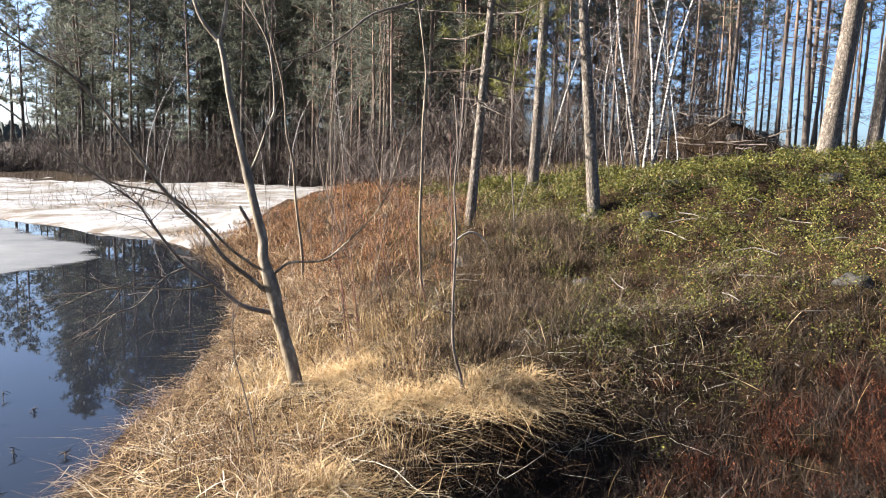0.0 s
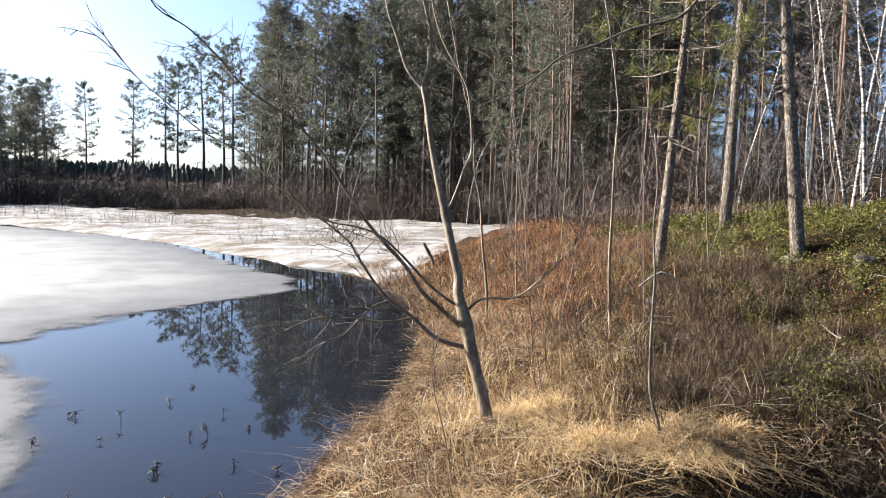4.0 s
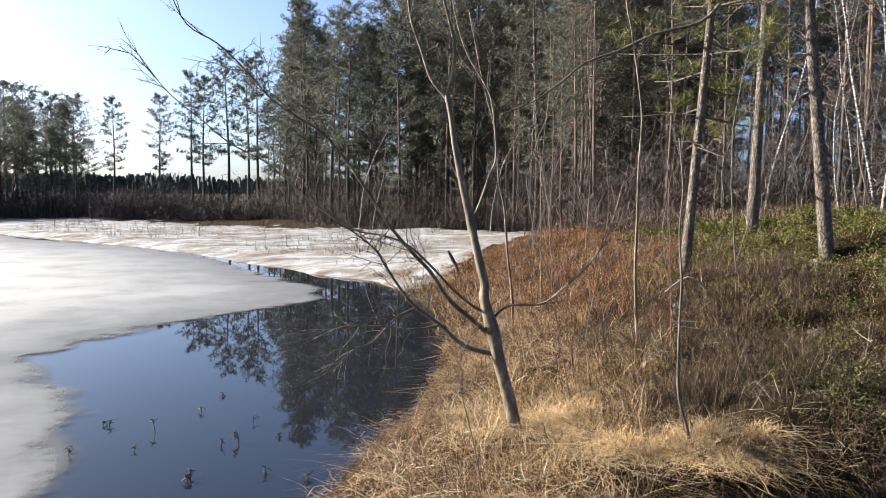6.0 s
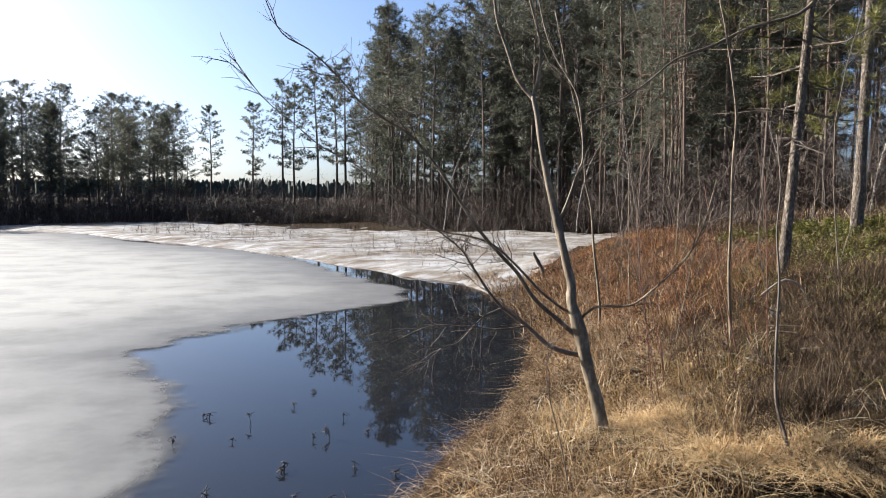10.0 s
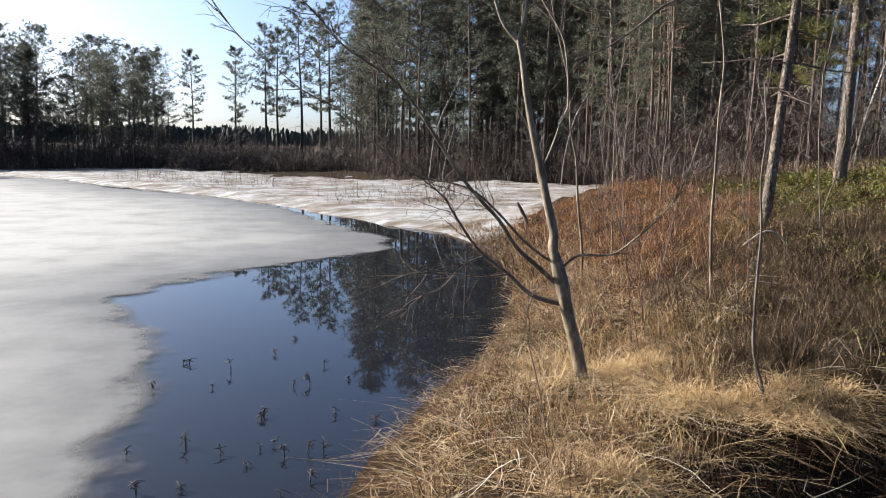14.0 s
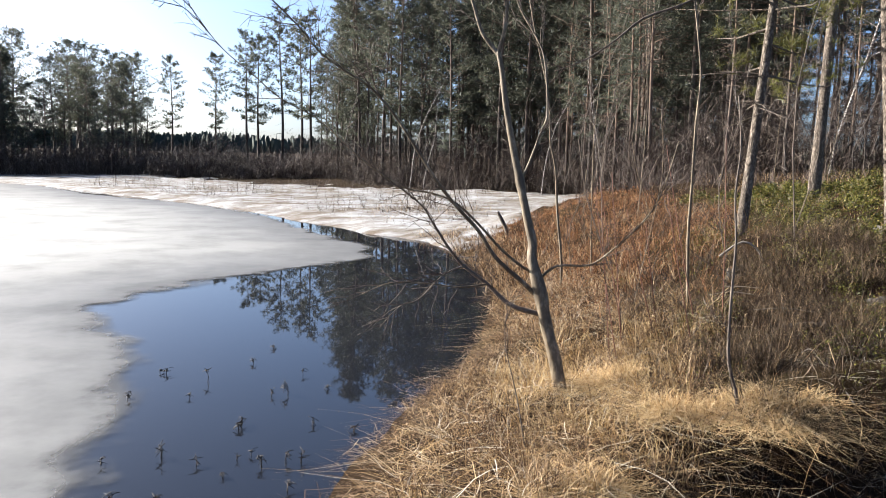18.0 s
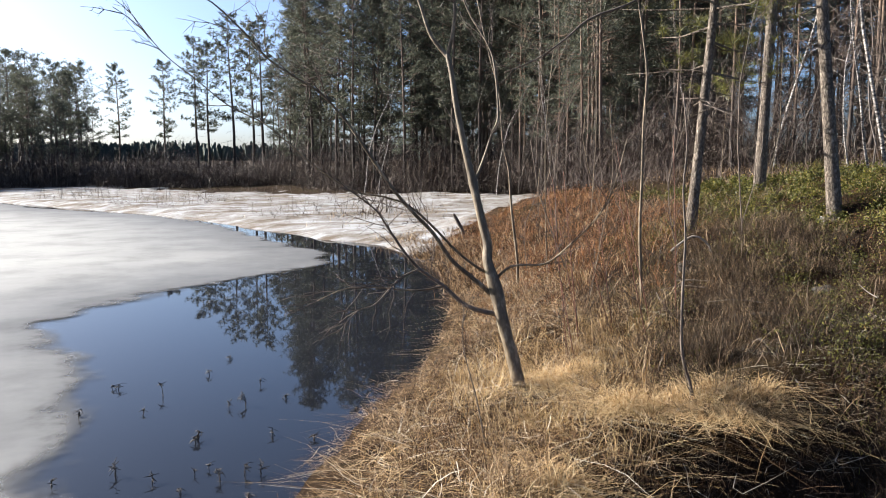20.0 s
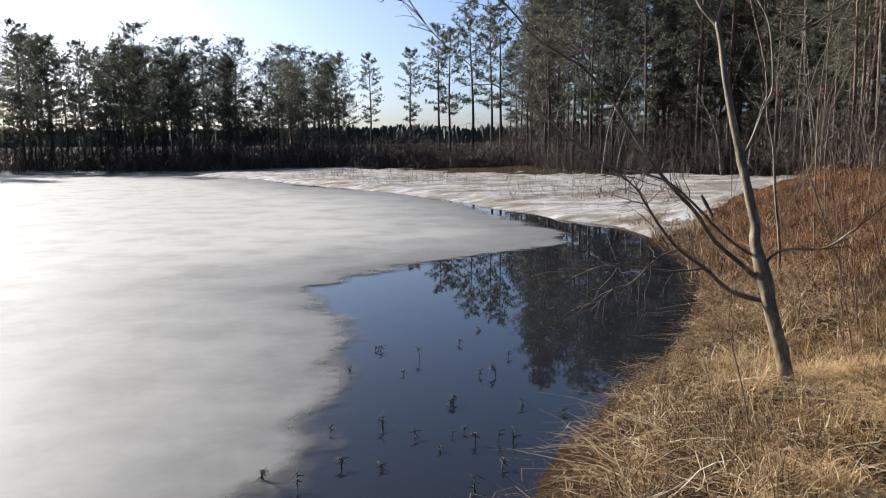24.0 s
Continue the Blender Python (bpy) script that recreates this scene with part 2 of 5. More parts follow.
def ice_material():
    """Rotten spring ice: grey and wet where thin, white where thick, gone past its edge."""
    m, nt, p = nodes_of("rotten_ice")
    at = nt.nodes.new("ShaderNodeAttribute")
    at.attribute_name = "inside"
    big, fine = texture(nt, 0.9, 5, 0.6), texture(nt, 7.0, 5, 0.65)
    streak = texture(nt, 0.55, 5, 0.62, (0.7, 1.0, 1.0))
    def maths(op, a, b):
        n = nt.nodes.new("ShaderNodeMath")
        n.operation = op
        for s, v in zip(n.inputs, (a, b)):
            if isinstance(v, (int, float)):
                s.default_value = v
            else:
                nt.links.new(v, s)
        return n.outputs[0]
    ragged = maths("ADD", at.outputs["Fac"], maths("MULTIPLY", maths("SUBTRACT", big, 0.5), 0.8))
    ragged = maths("ADD", ragged, maths("MULTIPLY", maths("SUBTRACT", fine, 0.5), 0.2))
    cover = add(nt, "ShaderNodeMapRange", **{"From Min": -0.16, "From Max": 0.20, "To Min": 0.0, "To Max": 1.0})
    cover.interpolation_type = "SMOOTHSTEP"
    nt.links.new(ragged, cover.inputs["Value"])
    thick = add(nt, "ShaderNodeMapRange", **{"From Min": 0.0, "From Max": 4.6})
    nt.links.new(maths("ADD", ragged, maths("MULTIPLY", maths("SUBTRACT", streak, 0.5), 3.0)), thick.inputs["Value"])
    col = ramp(nt, thick.outputs["Result"], [(0.0, (0.095, 0.095, 0.095)), (0.2, (0.14, 0.139, 0.136)), (0.6, (0.21, 0.206, 0.194)), (1.0, (0.28, 0.275, 0.256))])
    col = mixed(nt, col, ramp(nt, fine, [(0.3, (0.96, 0.96, 0.96)), (0.7, (1.03, 1.03, 1.02))]), 1.0, "MULTIPLY")
    col = mixed(nt, col, ramp(nt, big, [(0.32, (0.72, 0.72, 0.72)), (0.55, (1.0, 1.0, 1.0))]), 1.0, "MULTIPLY")
    nt.links.new(col, p.inputs["Base Color"])
    p.inputs["Roughness"].default_value = 0.6
    p.inputs["Specular IOR Level"].default_value = 0.15
    bumped(nt, p, fine, 0.06, 0.01)
    clear = nt.nodes.new("ShaderNodeBsdfTransparent")
    mx = nt.nodes.new("ShaderNodeMixShader")
    nt.links.new(cover.outputs["Result"], mx.inputs[0])
    nt.links.new(clear.outputs[0], mx.inputs[1])
    nt.links.new(p.outputs[0], mx.inputs[2])
    nt.links.new(mx.outputs[0], nt.nodes["Material Output"].inputs["Surface"])
    return m


def snow_material():
    m, nt, p = nodes_of("old_snow")
    n1, n2, n3 = texture(nt, 0.5, 5), texture(nt, 1.5, 7, 0.72, (0.35, 1, 1)), texture(nt, 18, 5, 0.7)
    col = ramp(nt, n2, [(0.39, (0.12, 0.09, 0.062)), (0.485, (0.20, 0.185, 0.17)), (0.60, (0.345, 0.352, 0.36))])
    col = mixed(nt, col, ramp(nt, n1, [(0.3, (0.84, 0.81, 0.77)), (0.7, (1, 1, 1))]), 1.0, "MULTIPLY")
    nt.links.new(col, p.inputs["Base Color"])
    p.inputs["Roughness"].default_value = 0.7
    p.inputs["Specular IOR Level"].default_value = 0.15
    bumped(nt, p, mixed(nt, n3, n2, 0.5), 0.9, 0.10)
    return m


def rock_material():
    m, nt, p = nodes_of("lichen_rock")
    n1, n2 = texture(nt, 5, 6, 0.7), texture(nt, 30, 4, 0.7)
    col = ramp(nt, n1, [(0.3, (0.010, 0.008, 0.006)), (0.55, (0.026, 0.021, 0.015)), (0.78, (0.072, 0.060, 0.045))])
    nt.links.new(col, p.inputs["Base Color"])
    p.inputs["Roughness"].default_value = 0.9
    bumped(nt, p, n2, 0.8, 0.02)
    return m


GROUND, WATER, ICE, SNOW, ROCK = ground_material(), water_material(), ice_material(), snow_material(), rock_material()
WOOD_GREY = bark("weathered_wood", [(0.3, (0.08, 0.065, 0.05)), (0.7, (0.24, 0.21, 0.18))], None, 20, (0.2, 1, 1), 0.004)


# ---- mesh helpers ----
class Build:
    """Gathers tubes, strips and leaves into one mesh."""
    def __init__(self):
        self.v, self.f, self.n = [], [], 0

    def put(self, verts, faces):
        self.f.extend([tuple(i + self.n for i in f) for f in faces])
        self.v.extend(verts)
        self.n += len(verts)

    def tube(self, path, radii, sides=6, rough=0.0):
        pts = [Vector(p) for p in path]
        side = None
        verts, faces = [], []
        for i, p in enumerate(pts):
            d = (pts[min(i + 1, len(pts) - 1)] - pts[max(i - 1, 0)]).normalized()
            if side is None:
                side = d.cross(Vector((0.3, 1, 0.2)) if abs(d.y) < 0.9 else Vector((1, 0, 0))).normalized()
            side = (side - d * side.dot(d)).normalized()
            up = d.cross(side)
            r = radii[i] if hasattr(radii, "__len__") else radii
            for k in range(sides):
                w = 2 * math.pi * k / sides
                rr = r * (1 + rough * noise.noise((p + Vector((k * 3.1, 0, 0))) * 7))
                verts.append(p + side * (math.cos(w) * rr) + up * (math.sin(w) * rr))
        for i in range(len(pts) - 1):
            for k in range(sides):
                a0, b0 = i * sides + k, i * sides + (k + 1) % sides
                faces.append((a0, b0, b0 + sides, a0 + sides))
        faces.append(tuple(range((len(pts) - 1) * sides, len(pts) * sides)))
        self.put(verts, faces)

    def mesh(self, name, material, smooth=True):
        me = bpy.data.meshes.new(name)
        me.from_pydata([tuple(v) for v in self.v], [], self.f)
        me.materials.append(material)
        if smooth:
            me.polygons.foreach_set("use_smooth", [True] * len(me.polygons))
        return me


def part(name, build, material, parent=None, label="", smooth=True, kind=""):
    ob = new(name, build.mesh(name, material, smooth))
    ob.parent = parent
    if kind:
        ob["kind"] = kind
    if label:
        ob["label"] = label
    return ob


def thing(name, at, label, category, group="", kind=""):
    ob = new(name)
    ob.location = at
    return tagged(ob, label, category, group, kind)


def arrays(name, verts, faces, material, smooth=False):
    """A mesh object straight from number arrays; faces all have the same count of corners."""
    me = bpy.data.meshes.new(name)
    nv, (nf, c) = len(verts), faces.shape
    me.vertices.add(nv)
    me.vertices.foreach_set("co", np.ascontiguousarray(verts, np.float32).ravel())
    me.loops.add(nf * c)
    me.loops.foreach_set("vertex_index", np.ascontiguousarray(faces, np.int32).ravel())
    me.polygons.add(nf)
    me.polygons.foreach_set("loop_start", np.arange(0, nf * c, c, dtype=np.int32))
    me.polygons.foreach_set("loop_total", np.full(nf, c, np.int32))
    me.polygons.foreach_set("use_smooth", np.full(nf, smooth))
    me.materials.append(material)
    me.update(calc_edges=True)
    me.validate()
    return new(name, me)


rng = np.random.default_rng(7)


def smooth(a, b, x):
    t = np.clip((x - a) / (b - a), 0, 1)
    return t * t * (3 - 2 * t)


def waves(x, y, scale, seed, octaves=4):
    """A cheap smooth noise of about -1 to 1, for arrays."""
    r = np.random.default_rng(seed)
    out, amp = np.zeros_like(x, dtype=float), 1.0
    for o in range(octaves):
        for _ in range(4):
            th, ph = r.uniform(0, 2 * math.pi, 2)
            k = 2 * math.pi / (scale * r.uniform(0.75, 1.35))
            out += amp * 0.35 * np.sin(k * (math.cos(th) * x + math.sin(th) * y) + ph + 1.3 * np.sin(k * 0.6 * (math.sin(th) * x - math.cos(th) * y)))
        amp, scale = amp * 0.55, scale * 0.47
    return out


def blades(name, base, length, width, lean, material, bend=0.6, segs=3, label="", category="grass", up=1.0, droop=0.25, curl=0.15):
    """Curved tapering strips on the points base; lean: (n, 2) sideways lean; droop: how far the tips sink back. One stuff object."""
    n = len(base)
    side_a = rng.uniform(0, 2 * math.pi, n)
    side = np.stack([np.cos(side_a), np.sin(side_a), np.zeros(n)], -1)
    across = np.stack([-lean[:, 1], lean[:, 0]], -1) * (rng.normal(0, curl, n) * length)[:, None]
    sink = droop * rng.uniform(0.4, 1.3, n)
    rise = length * up * np.clip(1 - 0.5 * (lean ** 2).sum(-1), 0.15, 1)
    verts = np.empty((n, segs + 1, 2, 3))
    for s in range(segs + 1):
        u = s / segs
        c = base.copy()
        c[:, :2] += lean * length[:, None] * (u * (1 - bend) + bend * u * u) + across * math.sin(u * 4.5)
        c[:, 2] += rise * (u - sink * u * u)
        w = width * (1 - 0.8 * u * u) * 0.5
        verts[:, s, 0] = c - side * w[:, None]
        verts[:, s, 1] = c + side * w[:, None]
    idx = np.arange(n)[:, None] * (segs + 1) * 2
    faces = np.concatenate([np.stack([idx[:, 0] + 2 * s, idx[:, 0] + 2 * s + 1, idx[:, 0] + 2 * s + 3, idx[:, 0] + 2 * s + 2], -1) for s in range(segs)])
    ob = arrays(name, verts.reshape(-1, 3), faces, material)
    return tagged(ob, label, category, kind="stuff")


def leaves(name, centre, size, material, label, category, flat=0.5, kind="stuff"):
    """Small diamond leaves, each turned its own way."""
    n = len(centre)
    a, b = rng.normal(size=(n, 3)), rng.normal(size=(n, 3))
    a[:, 2] *= flat
    b[:, 2] *= flat
    a /= np.linalg.norm(a, axis=1)[:, None]
    b -= a * (a * b).sum(1)[:, None]
    b /= np.linalg.norm(b, axis=1)[:, None]
    s = size[:, None]
    v = np.stack([centre - a * s, centre + b * s * 0.45, centre + a * s, centre - b * s * 0.45], 1)
    f = np.arange(n * 4).reshape(n, 4)
    return tagged(arrays(name, v.reshape(-1, 3), f, material), label, category, kind=kind)


# ---- the lie of the land ----
LAKE = [(-0.71, 3.2), (-0.64, 4.13), (-0.33, 5.15), (0.07, 6.15), (0.34, 7.5), (0.60, 9.35), (0.67, 11.0), (0.52, 13.1), (0.08, 15.3), (-0.25, 16.5),
        (-1.9, 17.9), (-3.5, 20.2), (-6.4, 24.2), (-9.6, 27.6), (-14, 31.5), (-21, 38), (-30, 43), (-40, 44), (-52, 38), (-70, 20), (-75, -20), (-55, -55),
        (-25, -55), (-6, -20), (-1.9, -4), (-1.1, 0)]
ICE_EDGE = [(-1.92, 3.14), (-2.09, 3.87), (-2.18, 4.77), (-2.59, 5.73), (-2.68, 6.34), (-3.80, 7.84), (-4.08, 8.65), (-3.86, 9.52), (-3.05, 11.07), (-1.52, 13.17), (-1.46, 14.16), (-1.72, 15.46), (-3.17, 17.74), (-5.35, 22.2), (-8.7, 26.4),
            (-14.6, 31), (-21, 38), (-30, 43), (-40, 44), (-52, 38), (-70, 20), (-75, -20), (-55, -55), (-25, -55), (-8, -20), (-3.2, -4), (-2.2, 0)]


def inside(poly, x, y):
    """Metres inside a closed outline (outside: minus)."""
    best, odd = np.full(x.shape, 1e9), np.zeros(x.shape, bool)
    for (x0, y0), (x1, y1) in zip(poly, poly[1:] + poly[:1]):
        dx, dy = x1 - x0, y1 - y0
        t = np.clip(((x - x0) * dx + (y - y0) * dy) / (dx * dx + dy * dy), 0, 1)
        best = np.minimum(best, np.hypot(x - x0 - t * dx, y - y0 - t * dy))
        if dy:
            odd ^= ((y0 > y) != (y1 > y)) & (x < x0 + (y - y0) * dx / dy)
    return np.where(odd, best, -best)


def snow_side(x, y):
    """Metres to the snowy side of the line where the heath bank ends."""
    nx, ny = -9.7 / 10.8, 4.8 / 10.8
    return (x - 0.15) * nx + (y - 15.4) * ny


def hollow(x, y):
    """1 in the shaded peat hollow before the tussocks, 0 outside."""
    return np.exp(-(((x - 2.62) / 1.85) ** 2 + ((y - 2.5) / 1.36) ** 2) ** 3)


def height(x, y, rough=True):
    x, y = np.asarray(x, float), np.asarray(y, float)
    d = -inside(LAKE, x, y)
    near = np.interp(d, [-6, -1.5, 0, 0.37, 1.2, 2.15, 2.8, 4.3, 8.5, 18, 60, 400], [-1.2, -0.5, -0.03, 0.09, 0.22, 0.45, 0.65, 0.98, 1.65, 2.0, 2.3, 4])
    far = np.interp(d, [-6, -1.5, 0, 0.45, 1.2, 2.6, 4.1, 5, 8.5, 18, 60, 400], [-1.2, -0.5, -0.03, 0.14, 0.40, 1.02, 1.24, 1.38, 1.55, 1.7, 1.9, 4])
    flat = np.interp(d, [-6, -1.5, 0, 1, 6, 15, 30, 60, 150, 600], [-1.2, -0.5, -0.02, 0.05, 0.14, 0.3, 0.6, 1.1, 2.5, 7])
    s = smooth(4.2, 7.6, y)
    bank = near * (1 - s) + far * s
    side = snow_side(x, y)
    w = np.maximum(smooth(-3, 2.5, side), smooth(16.0, 19.5, y) * smooth(-4.5, -1.5, side))
    z = bank * (1 - w) + flat * w
    z = z + 0.5 * np.exp(-((x - 8.8) / 4) ** 2 - ((y - 7.2) / 3.6) ** 2) + 1.4 * np.exp(-((x - 13) / 2.2) ** 2 - ((y - 15.9) / 2.0) ** 2)
    z = z - (0.72 - 0.20 * smooth(2.2, 3.5, x)) * hollow(x, y)
    if rough:
        z = z + np.where(d > 0, 1, 0.3) * np.clip(np.abs(d) * 1.5, 0.15, 1) * (0.05 * waves(x, y, 1.6, 3) + 0.03 * waves(x, y, 0.5, 6, 2) + 0.10 * smooth(6, 20, d) * waves(x, y, 7, 5))
    return z


def zat(x, y):
    return float(height(np.array([x]), np.array([y]))[0])


def spaced(lo, hi, dense_lo, dense_hi, step, grow=1.16):
    mid = list(np.arange(dense_lo, dense_hi + step / 2, step))
    s, v = step, dense_hi
    while v < hi:
        s *= grow
        v += s
        mid.append(v)
    s, v = step, dense_lo
    while v > lo:
        s *= grow
        v -= s
        mid.insert(0, v)
    return np.array(mid)


def sheet(name, xs, ys, zf, material, label, category):
    gx, gy = np.meshgrid(xs, ys)
    z = zf(gx, gy)
    v = np.stack([gx, gy, z], -1).reshape(-1, 3)
    nx, ny = len(xs), len(ys)
    i = (np.arange(ny - 1)[:, None] * nx + np.arange(nx - 1)).ravel()
    f = np.stack([i, i + 1, i + nx + 1, i + nx], -1)
    return tagged(arrays(name, v, f, material, True), label, category, kind="structure")


sheet("ground", spaced(-1500, 1500, -1.5, 8, 0.1, 1.13), spaced(-1200, 1500, 1.5, 14, 0.1, 1.1), height, GROUND,
      "brown peaty forest floor rising from the lake shore", "ground")
sheet("water", np.array([-120.0, -40, -10, 0, 1.2]), np.array([-90.0, -20, 0, 20, 60]), lambda x, y: 0 * x, WATER,
      "dark still bog lake water between ice and bank", "water")
ix, iy = spaced(-80, 1.5, -6, 0.5, 0.14, 1.1), spaced(-58, 46, 2, 18, 0.15, 1.1)
ice = sheet("ice", ix, iy, lambda x, y: 0.012 + 0 * x, ICE, "white rotten spring ice with a grey wet edge", "ice")
gx, gy = np.meshgrid(ix, iy)
attr = ice.data.attributes.new("inside", "FLOAT", "POINT")
attr.data.foreach_set("value", (inside(ICE_EDGE, gx, gy) + 0.10 * waves(gx, gy, 1.1, 21)).astype(np.float32).ravel())


def snow_z(x, y):
    d, s = -inside(LAKE, x, y), snow_side(x, y)
    lump = waves(x, y, 4.5, 31)
    edge = np.interp(x, [-90, -45, -20, -13, -6, 2.5, 6, 8], [52, 52, 52, 44, 39, 37, 35, 33])
    m = np.minimum(np.minimum(np.minimum(d + 0.4 + 0.25 * lump, s + 0.9 + 1.2 * smooth(16.5, 20, y) + 0.9 * lump + 0.5 * waves(x, y, 1.3, 37)), (0.215 * y - x) * 1.3 + 0.4 * lump), (edge - y + 2 * lump) * 0.5)
    return height(x, y, False) + np.clip(0.10 * m, -0.4, 0.13) + 0.028 * waves(x, y, 2.2, 33) * smooth(0, 1, m) + 0.018 * waves(x, y, 0.8, 35) * smooth(0, 1, m)


sheet("snow", spaced(-90, 8, -13, 7, 0.2, 1.06), spaced(14.5, 62, 15, 31, 0.2, 1.05), snow_z, SNOW, "old granular snow with melting edges along the shore", "snow")


# ---- trees ----
def bent(p0, p1, n, wob, seed):
    """A slightly crooked line of n + 1 points."""
    r = random.Random(seed)
    p0, p1 = Vector(p0), Vector(p1)
    l = (p1 - p0).length
    out = []
    for i in range(n + 1):
        u = i / n
        out.append(p0.lerp(p1, u) + Vector((r.uniform(-1, 1), r.uniform(-1, 1), r.uniform(-0.5, 0.5))) * wob * l * (0 if i == 0 else 1))
    return out


def tuft(b, c, size, r, count, wide):
    """A spray of needles round c."""
    for _ in range(count):
        d = Vector((r.gauss(0, 1), r.gauss(0, 1), r.gauss(0.35, 0.8))).normalized()
        s = d.cross(Vector((r.gauss(0, 1), r.gauss(0, 1), r.gauss(0, 1)))).normalized() * wide * size
        b.put([c + s, c - s, c + d * size * r.uniform(0.75, 1.3)], [(0, 1, 2)])


def pine(name, tall, girth, crown_from, spread, seed, label, full=1.0, needles=None, bark_mat=None, tufts=7, count=7, wide=0.075, size=0.40, dead=8, forks=2, wood=None):
    r = random.Random(seed)
    t = thing(name, (0, 0, 0), label, "tree", "pines")
    n = 12
    w1, w2, k1, k2 = r.uniform(0, 6), r.uniform(0, 6), r.uniform(-1, 1), r.uniform(-1, 1)
    path = [Vector((tall * 0.010 * k1 * (math.sin(w1 + i * 0.5) - math.sin(w1)), tall * 0.010 * k2 * (math.sin(w2 + i * 0.45) - math.sin(w2)), tall * i / n)) for i in range(n + 1)]
    path[0].z = -0.25
    rad = [girth * (1.25 if i == 0 else 1.0) * (1 - 0.88 * (i / n) ** 1.15) for i in range(n + 1)]
    b = Build()
    b.tube(path, rad, 14 if bark_mat else 8, 0.12)
    wood = bark_mat or wood or FOREST_BARK
    part("trunk", b, wood, t)

    def on(z):
        u = max(0, min(n - 0.001, z / tall * n))
        return path[int(u)].lerp(path[int(u) + 1], u - int(u)), rad[int(u)]
    limbs, crown = Build(), Build()
    for _ in range(dead):
        z = tall * r.uniform(0.15, crown_from)
        c, g = on(z)
        w = r.uniform(0, 6.28)
        l = r.uniform(0.3, 1.4) * spread * (0.3 if bark_mat else 0.5)
        e = c + Vector((math.cos(w) * l, math.sin(w) * l, r.uniform(-0.2, 0.25) * l))
        stub = Build() if bark_mat else limbs
        e.z -= 0.5 * l * r.random()
        ln = bent(c, e, 3, 0.07, r.random())
        stub.tube(ln, [0.009, 0.007, 0.005, 0.002] if bark_mat else [0.014, 0.011, 0.008, 0.003], 3)
        for _ in range(forks):
            f = ln[r.randint(1, 2)]
            stub.tube([f, f + Vector((r.gauss(0, 1), r.gauss(0, 1), r.gauss(-0.2, 0.6))) * l * 0.25], [0.006, 0.003], 3)
        if bark_mat:
            part("dead_branch", stub, DARK_BARK, t)
    z = tall * crown_from
    while z < tall * 0.985:
        u = (z / tall - crown_from) / (1 - crown_from)
        reach = spread * (min(1.0, 0.45 + 1.6 * u) if u < 0.35 else (1 - u) ** 0.6 * 1.26 + 0.12) * r.uniform(0.75, 1.15)
        for k in range(r.choice((3, 4, 4, 5))):
            w = r.uniform(0, 6.28)
            l = reach * r.uniform(0.55, 1.1)
            if r.random() > full:
                continue
            c, g = on(z + r.uniform(-0.2, 0.2))
            rise = (-0.12 + 0.75 * u) * l
            e = c + Vector((math.cos(w) * l, math.sin(w) * l, rise + 0.12 * l))
            line = bent(c, e, 2, 0.05, r.random())
            line[1].z -= 0.04 * l
            limbs.tube(line, [0.016 * (1 - 0.5 * u), 0.010, 0.003] if bark_mat else [0.035 * (1 - 0.6 * u), 0.02, 0.006], 3)
            aside = Vector((-math.sin(w), math.cos(w), 0)) * l
            for q in range(tufts):
                s = 0.38 + 0.66 * (q + r.random()) / tufts
                base = c.lerp(e, s) + aside * r.gauss(0, 0.20) * (1.15 - 0.6 * s) + Vector((r.gauss(0, 0.08), r.gauss(0, 0.08), r.gauss(0.05, 0.07) + 0.05 * l * s))
                tuft(crown, base, size * r.uniform(0.7, 1.2), r, count, wide)
        z += 0.43 * (1.0 if u < 0.7 else 0.75) * tall / 14
    for _ in range(6):
        tuft(crown, path[-1] - Vector((0, 0, r.uniform(0, 0.5))), size * 0.8, r, count, wide)
    part("branchwork", limbs, wood, t, kind="stuff")
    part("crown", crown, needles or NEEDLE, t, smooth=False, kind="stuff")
    return t


